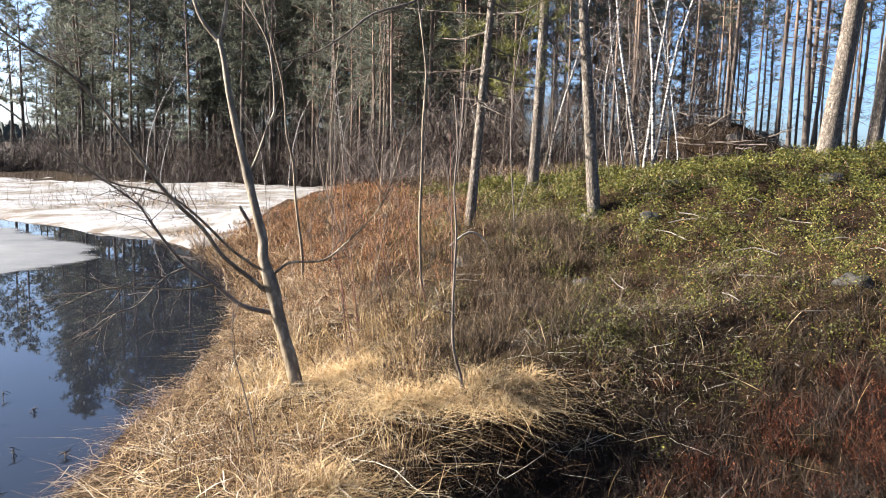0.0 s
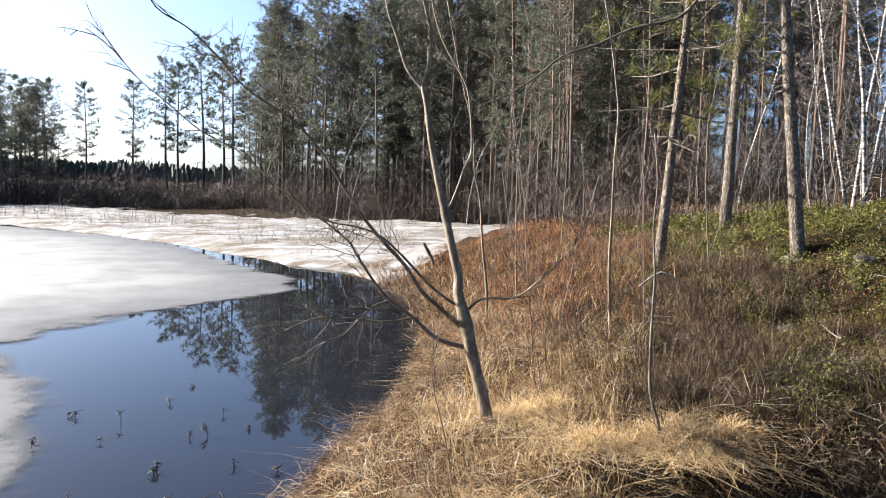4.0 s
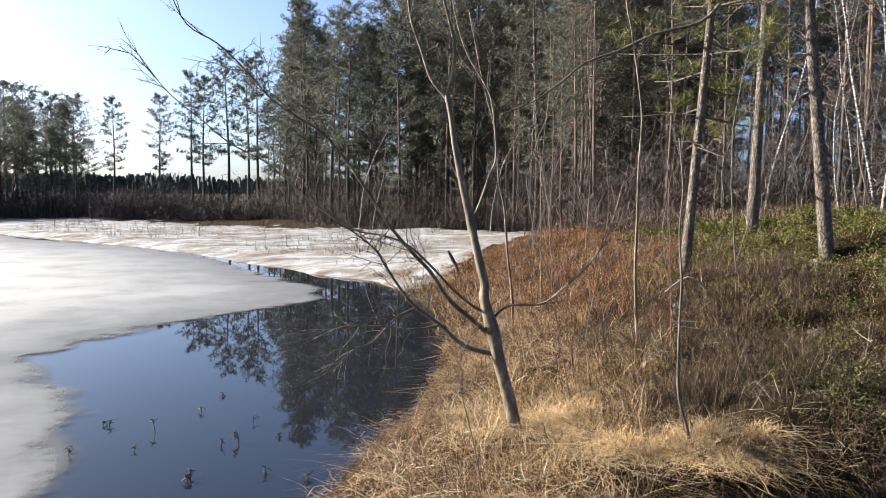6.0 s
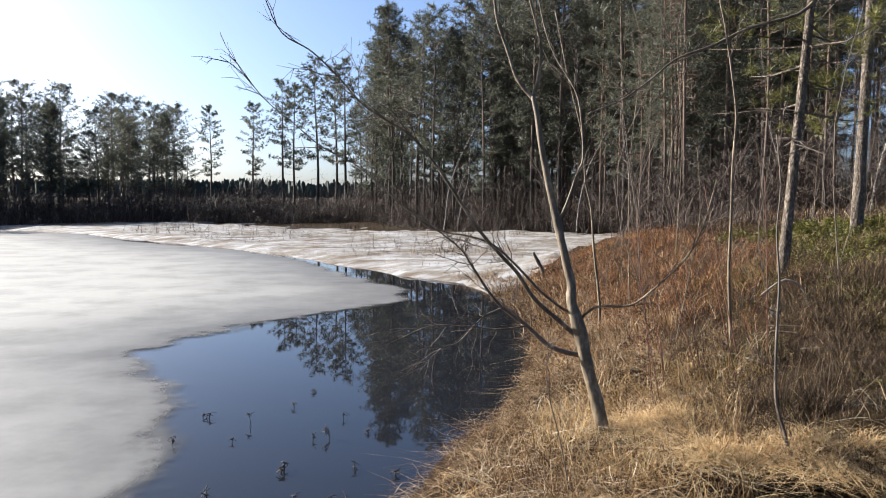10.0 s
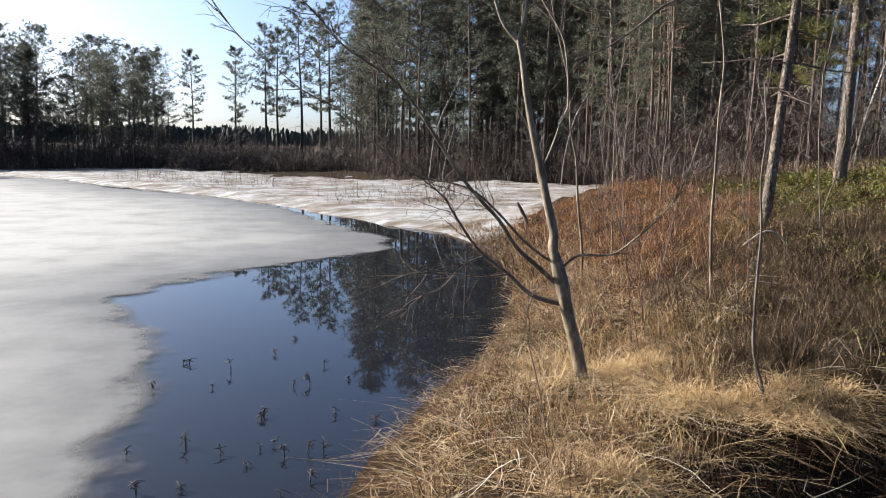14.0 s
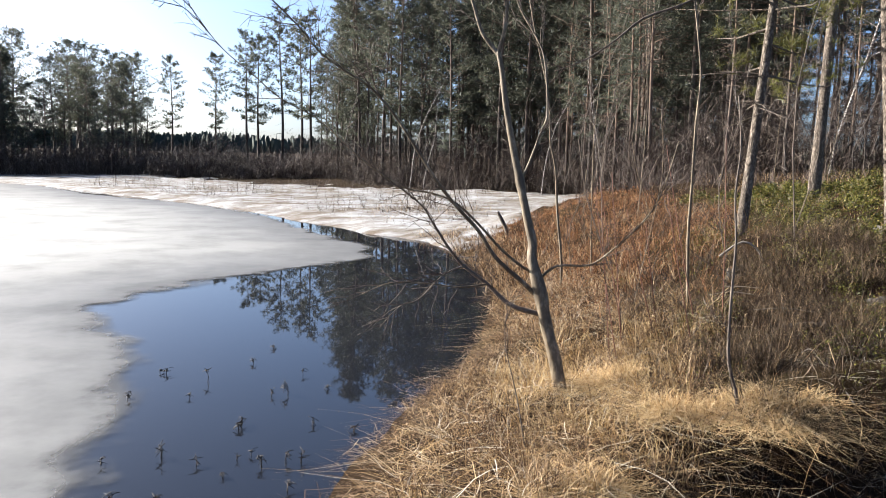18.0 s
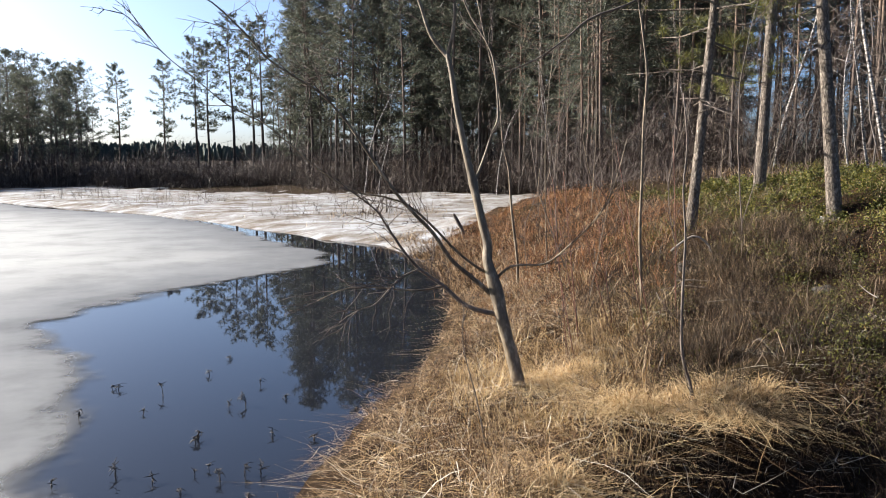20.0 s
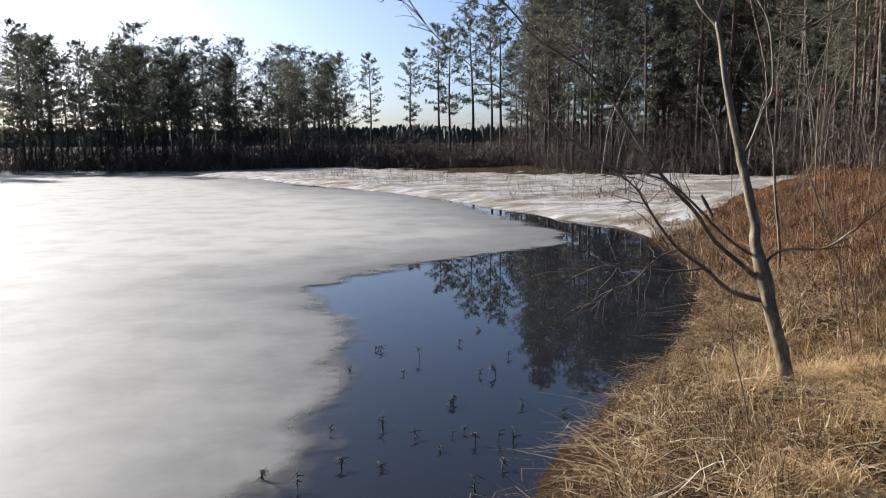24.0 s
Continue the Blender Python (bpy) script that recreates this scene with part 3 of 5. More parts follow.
def bare_tree(name, tall, girth, spread, seed, label, mat_trunk, category="tree", group="bare trees", fine=1.0, start=0.3, levels=2, lean=0.05, crook=0.05):
    """A leafless broadleaf tree: trunk, limbs and fine twigs."""
    r = random.Random(seed)
    t = thing(name, (0, 0, 0), label, category, group)
    n = 10
    path, p, d = [Vector((0, 0, -0.15))], Vector((0, 0, 0)), Vector((r.uniform(-1, 1) * lean, r.uniform(-1, 1) * lean, 1)).normalized()
    for i in range(n):
        d = (d + Vector((r.gauss(0, crook), r.gauss(0, crook), 0.03))).normalized()
        p = p + d * tall / n
        path.append(p.copy())
    rad = [girth * (1 - 0.9 * i / n) for i in range(n + 1)]
    b, limbs, twigs = Build(), Build(), Build()
    b.tube(path, rad, 6, 0.1)
    count = int(16 * fine)
    for k in range(count):
        u = start + (0.97 - start) * (k + r.random()) / count
        i = min(n - 1, int(u * n))
        c = path[i].lerp(path[i + 1], u * n - i)
        w = r.uniform(0, 6.28)
        l = spread * (1.1 - u) * r.uniform(0.5, 1.2) + 0.2
        e = c + Vector((math.cos(w) * l * 0.8, math.sin(w) * l * 0.8, l * r.uniform(0.1, 0.8)))
        line = bent(c, e, 3, 0.05, r.random())
        g = min(rad[i] * 0.45, 0.03)
        limbs.tube(line, [g, g * 0.7, g * 0.45, 0.003], 3)
        for q in range(int(5 * fine)):
            s = 0.25 + 0.75 * r.random()
            c2 = c.lerp(e, s)
            l2 = l * r.uniform(0.2, 0.5)
            w2 = w + r.uniform(-1.3, 1.3)
            e2 = c2 + Vector((math.cos(w2) * l2 * 0.6, math.sin(w2) * l2 * 0.6, l2 * r.uniform(-0.2, 0.7)))
            twigs.tube([c2, e2], [0.009, 0.004], 3)
            if levels > 2:
                for _ in range(2):
                    e3 = c2.lerp(e2, r.uniform(0.3, 0.9))
                    twigs.tube([e3, e3 + Vector((r.gauss(0, 1), r.gauss(0, 1), r.uniform(0, 1))) * l2 * 0.35], [0.003, 0.0015], 3)
    part("trunk", b, mat_trunk, t)
    part("branchwork", limbs, mat_trunk, t, kind="stuff")
    part("twig_spray", twigs, TWIG, t, kind="stuff")
    return t


def stand(tree, x, y, turn=0.0, size=1.0, tip=0.0, wide=None, sink=0.0):
    w = wide or size
    return pose(x, y, zat(x, y) - sink, tip, 0, turn) @ Matrix.Diagonal((w, w, size, 1))


def grove(kinds, spots, seed, lo=0.85, hi=1.15):
    """Copies of the given trees on the spots (x, y[, size])."""
    r = random.Random(seed)
    used = set()
    for x, y, *s in spots:
        k = r.choice(kinds)
        size = s[0] if s else r.uniform(lo, hi)
        m = stand(k, x, y, r.uniform(0, 360), size, r.uniform(-1.5, 1.5))
        if k.name in used:
            copy_thing(k, m)
        else:
            used.add(k.name)
            k.matrix_basis = m


def joined(name, kinds, spots, seed, label):
    """Far trees that nobody could count: one object of kind stuff."""
    r = random.Random(seed)
    cache = {}
    for k in kinds:
        for c in k.children:
            me = c.data
            v, l, s = np.empty(len(me.vertices) * 3, np.float32), np.empty(len(me.loops), np.int32), np.empty(len(me.polygons), np.int32)
            me.vertices.foreach_get("co", v)
            me.loops.foreach_get("vertex_index", l)
            me.polygons.foreach_get("loop_total", s)
            cache[c.name] = (v.reshape(-1, 3), l, s, me.materials[0])
    mats, vs, ls, ss, ms, base = [], [], [], [], [], 0
    for x, y, size in spots:
        k = r.choice(kinds)
        m = np.array(stand(k, x, y, r.uniform(0, 360), size, r.uniform(-1.5, 1.5)))
        for c in k.children:
            v, l, s, mat = cache[c.name]
            if mat not in mats:
                mats.append(mat)
            vs.append(v @ m[:3, :3].T + m[:3, 3])
            ls.append(l + base)
            ss.append(s)
            ms.append(np.full(len(s), mats.index(mat), np.int32))
            base += len(v)
    v, l, s, mi = np.concatenate(vs), np.concatenate(ls), np.concatenate(ss), np.concatenate(ms)
    me = bpy.data.meshes.new(name)
    me.vertices.add(len(v))
    me.vertices.foreach_set("co", v.astype(np.float32).ravel())
    me.loops.add(len(l))
    me.loops.foreach_set("vertex_index", l)
    me.polygons.add(len(s))
    me.polygons.foreach_set("loop_start", np.concatenate([[0], np.cumsum(s)[:-1]]).astype(np.int32))
    me.polygons.foreach_set("loop_total", s)
    for m in mats:
        me.materials.append(m)
    me.polygons.foreach_set("material_index", mi)
    me.update(calc_edges=True)
    return tagged(new(name, me), label, "trees", kind="stuff")


def polar(bearing, dist):
    """A spot by its bearing (degrees right of +y) and its distance from the camera's stand."""
    return math.sin(radians(bearing)) * dist, math.cos(radians(bearing)) * dist


TREE_BARK = bark("thin_tree_bark", [(0.3, (0.038, 0.030, 0.026)), (0.7, (0.16, 0.135, 0.115))], None, 14, (1, 1, 0.4), 0.003, 0.8)
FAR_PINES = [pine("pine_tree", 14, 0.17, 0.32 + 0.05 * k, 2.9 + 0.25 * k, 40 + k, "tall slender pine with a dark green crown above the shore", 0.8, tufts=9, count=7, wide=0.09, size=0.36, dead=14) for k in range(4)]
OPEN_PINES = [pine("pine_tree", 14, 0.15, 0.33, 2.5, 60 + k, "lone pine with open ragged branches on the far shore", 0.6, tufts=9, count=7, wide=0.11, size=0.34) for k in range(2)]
BARE_STEM_PINES = [pine("pine_tree", 17, 0.095, 0.42 + 0.04 * k, 2.0, 80 + k, "straight bare-stemmed pine on the heath hill", 0.75, tufts=8, count=7, wide=0.06, size=0.28, dead=46, wood=HILL_BARK) for k in range(3)]
DENSE_PINES = [pine("pine_tree", 16, 0.125, 0.20 + 0.06 * k, 2.4, 120 + k, "dense dark pine in the forest edge behind the snow", 0.78, tufts=10, count=8, wide=0.07, size=0.32, dead=34) for k in range(3)]
GREY_TREES = [bare_tree("bare_tree", 8.0, 0.027, 2.6, 200 + k, "thin leafless grey tree in the forest edge", GREY_BARK if k == 0 else TREE_BARK, fine=1.9, start=0.08, lean=0.16, crook=0.15) for k in range(4)]
BIRCHES = [bare_tree("birch_tree", 9.5, 0.050, 1.8, 230 + k, "slender white-stemmed leafless birch", BIRCH_BARK, group="birches", fine=1.3, start=0.35, crook=0.07) for k in range(3)]

r = random.Random(11)
# far shore: the dense stand of pines beyond the ice
back, spots = [], []
for _ in range(95):
    back.append((*polar(r.uniform(-62, -22.5), r.uniform(66, 86)), r.uniform(0.60, 0.82)))
for _ in range(45):
    back.append((*polar(r.uniform(-62, -21), r.uniform(58, 68)), r.uniform(0.22, 0.45)))
for k in range(24):
    spots.append((*polar(-61 + 1.6 * k + r.uniform(-0.6, 0.6), r.uniform(60, 66)), r.uniform(0.56, 0.72)))
for b, d, s in ((-24.4, 64, 0.86), (-23.6, 66, 0.88), (-25.6, 64, 0.78), (-28.3, 64, 0.70), (-31, 63, 0.66), (-34, 65, 0.70), (-37, 64, 0.64)):
    spots.append((*polar(b, d), s))
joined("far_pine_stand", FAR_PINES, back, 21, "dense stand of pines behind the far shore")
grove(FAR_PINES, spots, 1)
# lone pines between the stands
grove(OPEN_PINES, [(*polar(b, d), s) for b, d, s in ((-20.2, 90, 0.84), (-17.1, 88, 1.04), (-14.9, 86, 1.02), (-14.1, 86, 1.20), (-12.4, 82, 1.14), (-11.0, 74, 0.98), (-10.2, 64, 0.92))], 2)
# the dark forest behind the snow


def forest_edge(b):
    """Metres to the forest edge at a bearing."""
    return float(np.interp(b, [-10, -6, 0, 5, 10, 13.5, 25], [56, 45, 39, 38, 36, 27, 24]))


spots = []
while len(spots) < 140:
    b = r.uniform(-9.5, 24)
    low = np.interp(b, [-9.5, -7, -4, 0], [0.74, 0.95, 1.04, 1.06])
    spots.append((*polar(b, forest_edge(b) + 1 + 34 * r.random() ** 1.4), low * r.uniform(0.72, 1.0)))
joined("forest_interior", DENSE_PINES, [s for s in spots if math.hypot(s[0], s[1]) > 48], 22, "dark pine forest interior behind the edge")
grove(DENSE_PINES, [s for s in spots if math.hypot(s[0], s[1]) <= 48], 3)
spots = []
while len(spots) < 26:
    b = r.uniform(-6, 27)
    spots.append((*polar(b, forest_edge(b) - 3 + 26 * r.random()), r.uniform(0.65, 0.95)))
grove(BARE_STEM_PINES[:2], spots, 4)
# open pine heath on the hill
spots = []
while len(spots) < 96:
    b = r.uniform(22, 58)
    spots.append((*polar(b, r.uniform(19, 50)), r.uniform(0.55, 0.9)))
joined("heath_forest", BARE_STEM_PINES[2:], [s for s in spots if math.hypot(s[0], s[1]) > 33], 23, "bare-stemmed pines farther off on the heath")
grove(BARE_STEM_PINES[2:], [s for s in spots if math.hypot(s[0], s[1]) <= 33], 5)
spots = []
while len(spots) < 62:
    b = r.uniform(11, 39)
    spots.append((*polar(b, r.uniform(32, 58)), r.uniform(0.6, 0.85)))
joined("hill_forest", DENSE_PINES[:1] + BARE_STEM_PINES[:1], spots, 24, "dark pine forest rising behind the heath hill")
# leafless trees along the forest edge
spots = []
while len(spots) < 95:
    b = r.uniform(-11, 30)
    spots.append((*polar(b, forest_edge(b) * 0.95 - 4 * (b > 4) + 16 * r.random()), r.uniform(0.4, 0.9)))
for _ in range(40):
    spots.append((*polar(r.uniform(24, 44), r.uniform(17, 40)), r.uniform(0.45, 0.95)))
grove(GREY_TREES, spots, 6)
spots = []
while len(spots) < 24:
    b = r.uniform(-4, 40)
    spots.append((*polar(b, max(14, forest_edge(b) - 5) + 16 * r.random()), r.uniform(0.6, 1.0)))
grove(BIRCHES, spots, 7)


# pines on the near bank
def bank_pine(x, y, top, girth, seed, label, tall=11.0, crown_from=0.5, spread=2.0):
    t = pine("pine_tree", tall, girth, crown_from, spread, seed, label, 0.85, NEEDLE_NEAR if seed == 301 else NEEDLE, PINE_BARK, tufts=12 if seed == 301 else 7, count=30, size=0.11, wide=0.026, dead=5, forks=5)
    dx, dy, dz = top[0] - x, top[1] - y, top[2]
    t.matrix_basis = Matrix.Translation((x, y, zat(x, y))) @ Vector((0, 0, 1)).rotation_difference(Vector((dx, dy, dz))).to_matrix().to_4x4()
    return t


bank_pine(3.08, 7.62, (3.23, 7.59, 2.38), 0.052, 301, "crooked young pine with grey bark on the heath bank", 8.5, 0.20, 2.3)
bank_pine(4.92, 9.86, (4.96, 9.84, 2.60), 0.070, 302, "pine trunk with flaky grey bark among green dwarf shrubs", 14, 0.55, 2.2)
bank_pine(4.28, 6.99, (4.16, 7.07, 2.34), 0.061, 303, "slim dark-barked pine trunk beside a pale stone", 13, 0.55, 2.0)
bank_pine(8.01, 7.61, (8.14, 7.53, 1.81), 0.112, 304, "thick old pine with plated sunlit bark on the hilltop", 16, 0.6, 2.6)
bank_pine(9.22, 7.96, (9.38, 7.93, 1.88), 0.088, 305, "thick pine with plated bark on the hilltop", 16, 0.6, 2.6)

# the birch clump on the hill
for k, (dx, dy, lean_x, lean_y, s) in enumerate(((0, 0, 2, 1, 1.0), (-0.12, 0.1, -17, 2, 0.9), (0.16, 0.12, 2, -2, 1.05), (0.28, -0.05, 4, 3, 0.6), (-0.3, 0.2, -12, -3, 0.55), (0.08, 0.3, -1, 4, 1.0), (-0.5, 0.3, -19, 5, 0.5), (0.9, 0.5, 3, -4, 0.5))):
    x, y = 6.93 + dx, 9.90 + dy
    copy_thing(BIRCHES[k % 3], Matrix.Translation((x, y, zat(x, y))) @ pose(0, 0, 0, lean_y, lean_x, 0) @ pose(0, 0, 0, 0, 0, 70 * k) @ Matrix.Diagonal((s * 0.85, s * 0.85, s, 1)))


# ---- the leaning tree on the shore ----
def limb(b, pts, r0, r1, sides=7, sub=4, rough=0.08, taper=0.8):
    """A smooth tapering limb through the points."""
    p = [Vector(q) for q in pts]
    fine = []
    for i in range(len(p) - 1):
        a0, a1, a2, a3 = p[max(i - 1, 0)], p[i], p[i + 1], p[min(i + 2, len(p) - 1)]
        for k in range(sub):
            u = k / sub
            fine.append(0.5 * ((2 * a1) + (a2 - a0) * u + (2 * a0 - 5 * a1 + 4 * a2 - a3) * u * u + (3 * a1 - a0 - 3 * a2 + a3) * u ** 3))
    fine.append(p[-1])
    n = len(fine) - 1
    b.tube(fine, [r0 + (r1 - r0) * (i / n) ** taper for i in range(n + 1)], sides, rough)
    return fine


def twigs_on(parent, line, r, count, length, thick, start=0.2):
    """Thin forked twigs along a limb, each a part of its own."""
    for _ in range(count):
        b = Build()
        i = int((start + (0.98 - start) * r.random()) * (len(line) - 1))
        c = line[i]
        d = (line[min(i + 1, len(line) - 1)] - line[max(i - 1, 0)]).normalized()
        s = Vector((r.gauss(0, 1), r.gauss(0, 1), r.gauss(0.2, 0.8)))
        d = (d + s * 0.6).normalized()
        l = length * r.uniform(0.35, 1.0)
        ln = bent(c, c + d * l, 4, 0.05, r.random())
        b.tube(ln, [thick, thick * 0.8, thick * 0.65, thick * 0.5, thick * 0.3], 4)
        for _ in range(4):
            j = r.randint(1, 3)
            f = ln[j] + (d + Vector((r.gauss(0, 0.7), r.gauss(0, 0.7), r.gauss(0, 0.7)))).normalized() * l * r.uniform(0.15, 0.4)
            b.tube([ln[j], ln[j].lerp(f, 0.5) + Vector((0, 0, r.gauss(0, 0.01))), f], [thick * 0.55, thick * 0.45, thick * 0.25], 3)
        part("twig", b, TWIG, parent)


def shore_tree():
    t = thing("shore_tree", (0, 0, 0), "leaning leafless grey-barked tree with low spreading branches on the grassy shore", "tree")
    r = random.Random(5)
    b = Build()
    trunk = [(0.85, 4.77, 0.10), (0.83, 4.79, 0.24), (0.78, 4.84, 0.50), (0.71, 4.89, 0.77), (0.67, 4.94, 0.98), (0.62, 4.98, 1.15), (0.62, 5.02, 1.28), (0.57, 5.06, 1.50),
             (0.53, 5.11, 1.69), (0.47, 5.15, 1.95), (0.42, 5.20, 2.22), (0.39, 5.24, 2.44), (0.36, 5.28, 2.59)]
    line = limb(Build(), trunk, 0.05, 0.016, 14, 4)
    n = len(line) - 1
    b.tube(line, [(0.054 - 0.038 * (i / n) ** 0.75) * (1 + 0.32 * math.exp(-((p.z - 0.98) / 0.10) ** 2) + 0.25 * math.exp(-((p.z - 1.68) / 0.05) ** 2) + 0.5 * math.exp(-((p.z - 0.10) / 0.10) ** 2)) for i, p in enumerate(line)], 14, 0.16)
    part("trunk", b, GREY_BARK, t, "smooth grey-olive trunk")

    def grow(pts, r0, r1, mat, count):
        b = Build()
        line = limb(b, pts, r0, r1, 7, 4, 0.15, 0.6)
        lb = part("limb", b, mat, t)
        twigs_on(lb, line, r, int(count * 1.5), 0.42, 0.0032, 0.2)

    grow([(0.36, 5.28, 2.57), (0.25, 5.31, 2.71), (0.18, 5.35, 2.92), (0.11, 5.38, 3.12), (0.08, 5.41, 3.33), (0.05, 5.43, 3.62), (0.01, 5.47, 3.99)], 0.017, 0.006, GREY_BARK, 8)
    grow([(0.36, 5.28, 2.57), (0.40, 5.26, 2.74), (0.41, 5.25, 2.94), (0.36, 5.23, 3.13), (0.32, 5.22, 3.29), (0.31, 5.21, 3.51), (0.28, 5.20, 3.91)], 0.016, 0.006, GREY_BARK, 8)
    grow([(0.53, 5.11, 1.68), (0.59, 5.15, 1.81), (0.67, 5.20, 2.03), (0.72, 5.26, 2.17), (0.70, 5.34, 2.52), (0.65, 5.41, 2.69), (0.53, 5.49, 2.91), (0.45, 5.56, 3.17), (0.39, 5.63, 3.53)], 0.012, 0.004, GREY_BARK, 8)
    grow([(0.66, 4.96, 0.92), (0.53, 4.92, 1.04), (0.36, 4.88, 1.19), (0.24, 4.83, 1.37), (0.09, 4.77, 1.53), (-0.04, 4.72, 1.69), (-0.17, 4.65, 1.89), (-0.29, 4.59, 2.07), (-0.44, 4.52, 2.24),
          (-0.57, 4.45, 2.32), (-0.72, 4.37, 2.42), (-0.84, 4.28, 2.56), (-0.98, 4.19, 2.69), (-1.12, 4.10, 2.77), (-1.19, 4.02, 2.94), (-1.23, 3.93, 3.12)], 0.019, 0.0022, GREY_BARK, 16)
    grow([(0.63, 4.99, 1.08), (0.55, 4.96, 1.12), (0.40, 4.93, 1.24), (0.24, 4.90, 1.41), (0.08, 4.88, 1.55), (-0.08, 4.83, 1.61), (-0.27, 4.79, 1.65), (-0.50, 4.73, 1.80), (-0.66, 4.67, 1.95),
          (-0.80, 4.62, 2.07), (-0.99, 4.54, 2.17), (-1.15, 4.46, 2.31), (-1.29, 4.39, 2.43), (-1.42, 4.31, 2.59), (-1.52, 4.23, 2.67)], 0.012, 0.002, GREY_BARK, 14)
    grow([(0.70, 4.93, 0.80), (0.48, 4.92, 0.86), (0.31, 4.89, 1.01), (0.15, 4.86, 1.13), (0.05, 4.82, 1.25), (-0.06, 4.79, 1.42), (-0.13, 4.74, 1.53), (-0.28, 4.70, 1.65), (-0.35, 4.65, 1.68)], 0.021, 0.003, DARK_BARK, 14)
    grow([(0.31, 4.87, 1.01), (0.12, 4.78, 1.00), (-0.10, 4.72, 1.03), (-0.32, 4.64, 1.04), (-0.49, 4.55, 0.98)], 0.008, 0.003, GREY_BARK, 5)
    grow([(0.66, 4.98, 1.02), (0.78, 4.95, 1.13), (0.99, 4.90, 1.15), (1.12, 4.86, 1.25), (1.28, 4.81, 1.42), (1.38, 4.77, 1.58), (1.43, 4.73, 1.76), (1.48, 4.71, 1.98)], 0.011, 0.003, GREY_BARK, 9)
    grow([(0.15, 4.86, 1.13), (0.02, 4.78, 1.08), (-0.14, 4.69, 0.93), (-0.25, 4.62, 0.90), (-0.38, 4.60, 0.76)], 0.008, 0.002, DARK_BARK, 10)
    return t


shore_tree()
bough = Build()
limb(bough, [(3.23, 7.33, 3.83), (2.99, 7.23, 3.62), (2.53, 7.21, 3.49), (2.17, 7.12, 3.31), (1.81, 7.03, 3.17), (1.54, 6.90, 2.95), (1.25, 6.76, 2.75), (0.95, 6.61, 2.62)], 0.019, 0.005, 6, 3)
bough = tagged(part("dead_bough", bough, DARK_BARK), "long bare dark bough hanging from the young pine", "branch", "dead wood")
twigs_on(bough, [Vector(v.co) for v in bough.data.vertices][::6], random.Random(8), 16, 0.6, 0.004, 0.15)


def sapling(pts, r0, r1, mat, label, count=8, length=0.5, seed=1, name="sapling"):
    x, y, z = pts[0]
    t = thing(name, (0, 0, 0), label, "sapling", "saplings on the bank")
    b = Build()
    low = zat(x, y) - 0.05
    pts = [(x, y, min(low, z - 0.02))] + list(pts)
    line = limb(b, pts, r0, r1, 6, 3)
    part("stem", b, mat, t)
    twigs_on(t, line, random.Random(seed), count, length, 0.003, 0.25)
    return t


sapling([(2.05, 5.99, 0.48), (2.01, 6.01, 1.22), (2.02, 6.03, 1.69), (2.02, 6.03, 2.15), (2.04, 6.04, 2.52), (2.01, 6.07, 2.84), (1.95, 6.10, 3.26), (1.90, 6.12, 3.54), (1.86, 6.14, 4.23)],
        0.015, 0.005, GREY_BARK, "straight thin grey sapling in dry grass", 16, 0.8, 2)
sapling([(1.60, 3.91, 0.37), (1.64, 3.92, 0.55), (1.59, 3.95, 0.76), (1.59, 3.98, 1.00), (1.60, 4.00, 1.25), (1.61, 4.02, 1.43), (1.60, 4.05, 1.68), (1.62, 4.07, 1.93), (1.60, 4.10, 2.21)],
        0.013, 0.003, DARK_BARK, "crooked thin sapling rising from a straw tussock", 9, 0.45, 3)
sapling([(1.37, 8.39, 0.68), (1.30, 8.43, 1.30), (1.27, 8.47, 1.75), (1.20, 8.50, 2.07), (1.16, 8.53, 2.60), (1.00, 8.59, 3.25), (0.84, 8.63, 4.03)],
        0.019, 0.005, GREY_BARK, "pale slender sapling at the foot of the bank", 14, 0.8, 4)
sapling([(0.50, 3.91, 0.20), (0.44, 3.96, 0.53), (0.37, 4.00, 0.81), (0.37, 4.02, 0.99)], 0.006, 0.002, DARK_BARK, "thin dark shoot in matted straw", 4, 0.3, 5, "shoot")
r = random.Random(77)
for k in range(9):
    x, y = 1.25 + 0.10 * k + r.uniform(-0.1, 0.1), 5.2 + r.uniform(-0.2, 0.5)
    z = zat(x, y)
    lx, h = r.uniform(-0.35, 0.05), r.uniform(0.7, 1.5)
    sapling([(x, y, z), (x + lx * 0.5, y, z + h * 0.5), (x + lx * 0.9, y + 0.05, z + h)], 0.007, 0.002, TWIG_RED, "thin reddish-brown shoot in dry grass", 3, 0.3, 30 + k, "shoot")
for k in range(18):
    y = r.uniform(6.0, 17)
    x = r.uniform(1.2, 2.0 + 0.35 * y)
    if inside(LAKE, np.array([x]), np.array([y]))[0] > -0.6 or snow_side(np.array([x]), np.array([y]))[0] > -0.5:
        continue
    z = zat(x, y)
    h = r.uniform(1.5, 5.0)
    dx, dy = r.uniform(-0.12, 0.12) * h, r.uniform(-0.08, 0.08) * h
    pts = [(x, y, z), (x + dx * 0.3 + r.uniform(-0.09, 0.09) * h, y + dy * 0.3, z + h * 0.35), (x + dx * 0.7 + r.uniform(-0.09, 0.09) * h, y + dy * 0.7, z + h * 0.7), (x + dx, y + dy, z + h)]
    sapling(pts, 0.003 + 0.0015 * h, 0.002, r.choice((GREY_BARK, DARK_BARK, DARK_BARK)), "thin leafless sapling on the heath bank", 16, 0.22 * h, 100 + k)


# ---- ground cover ----
PLAN = 0.93   # the scale at which the zones of ground cover were drawn


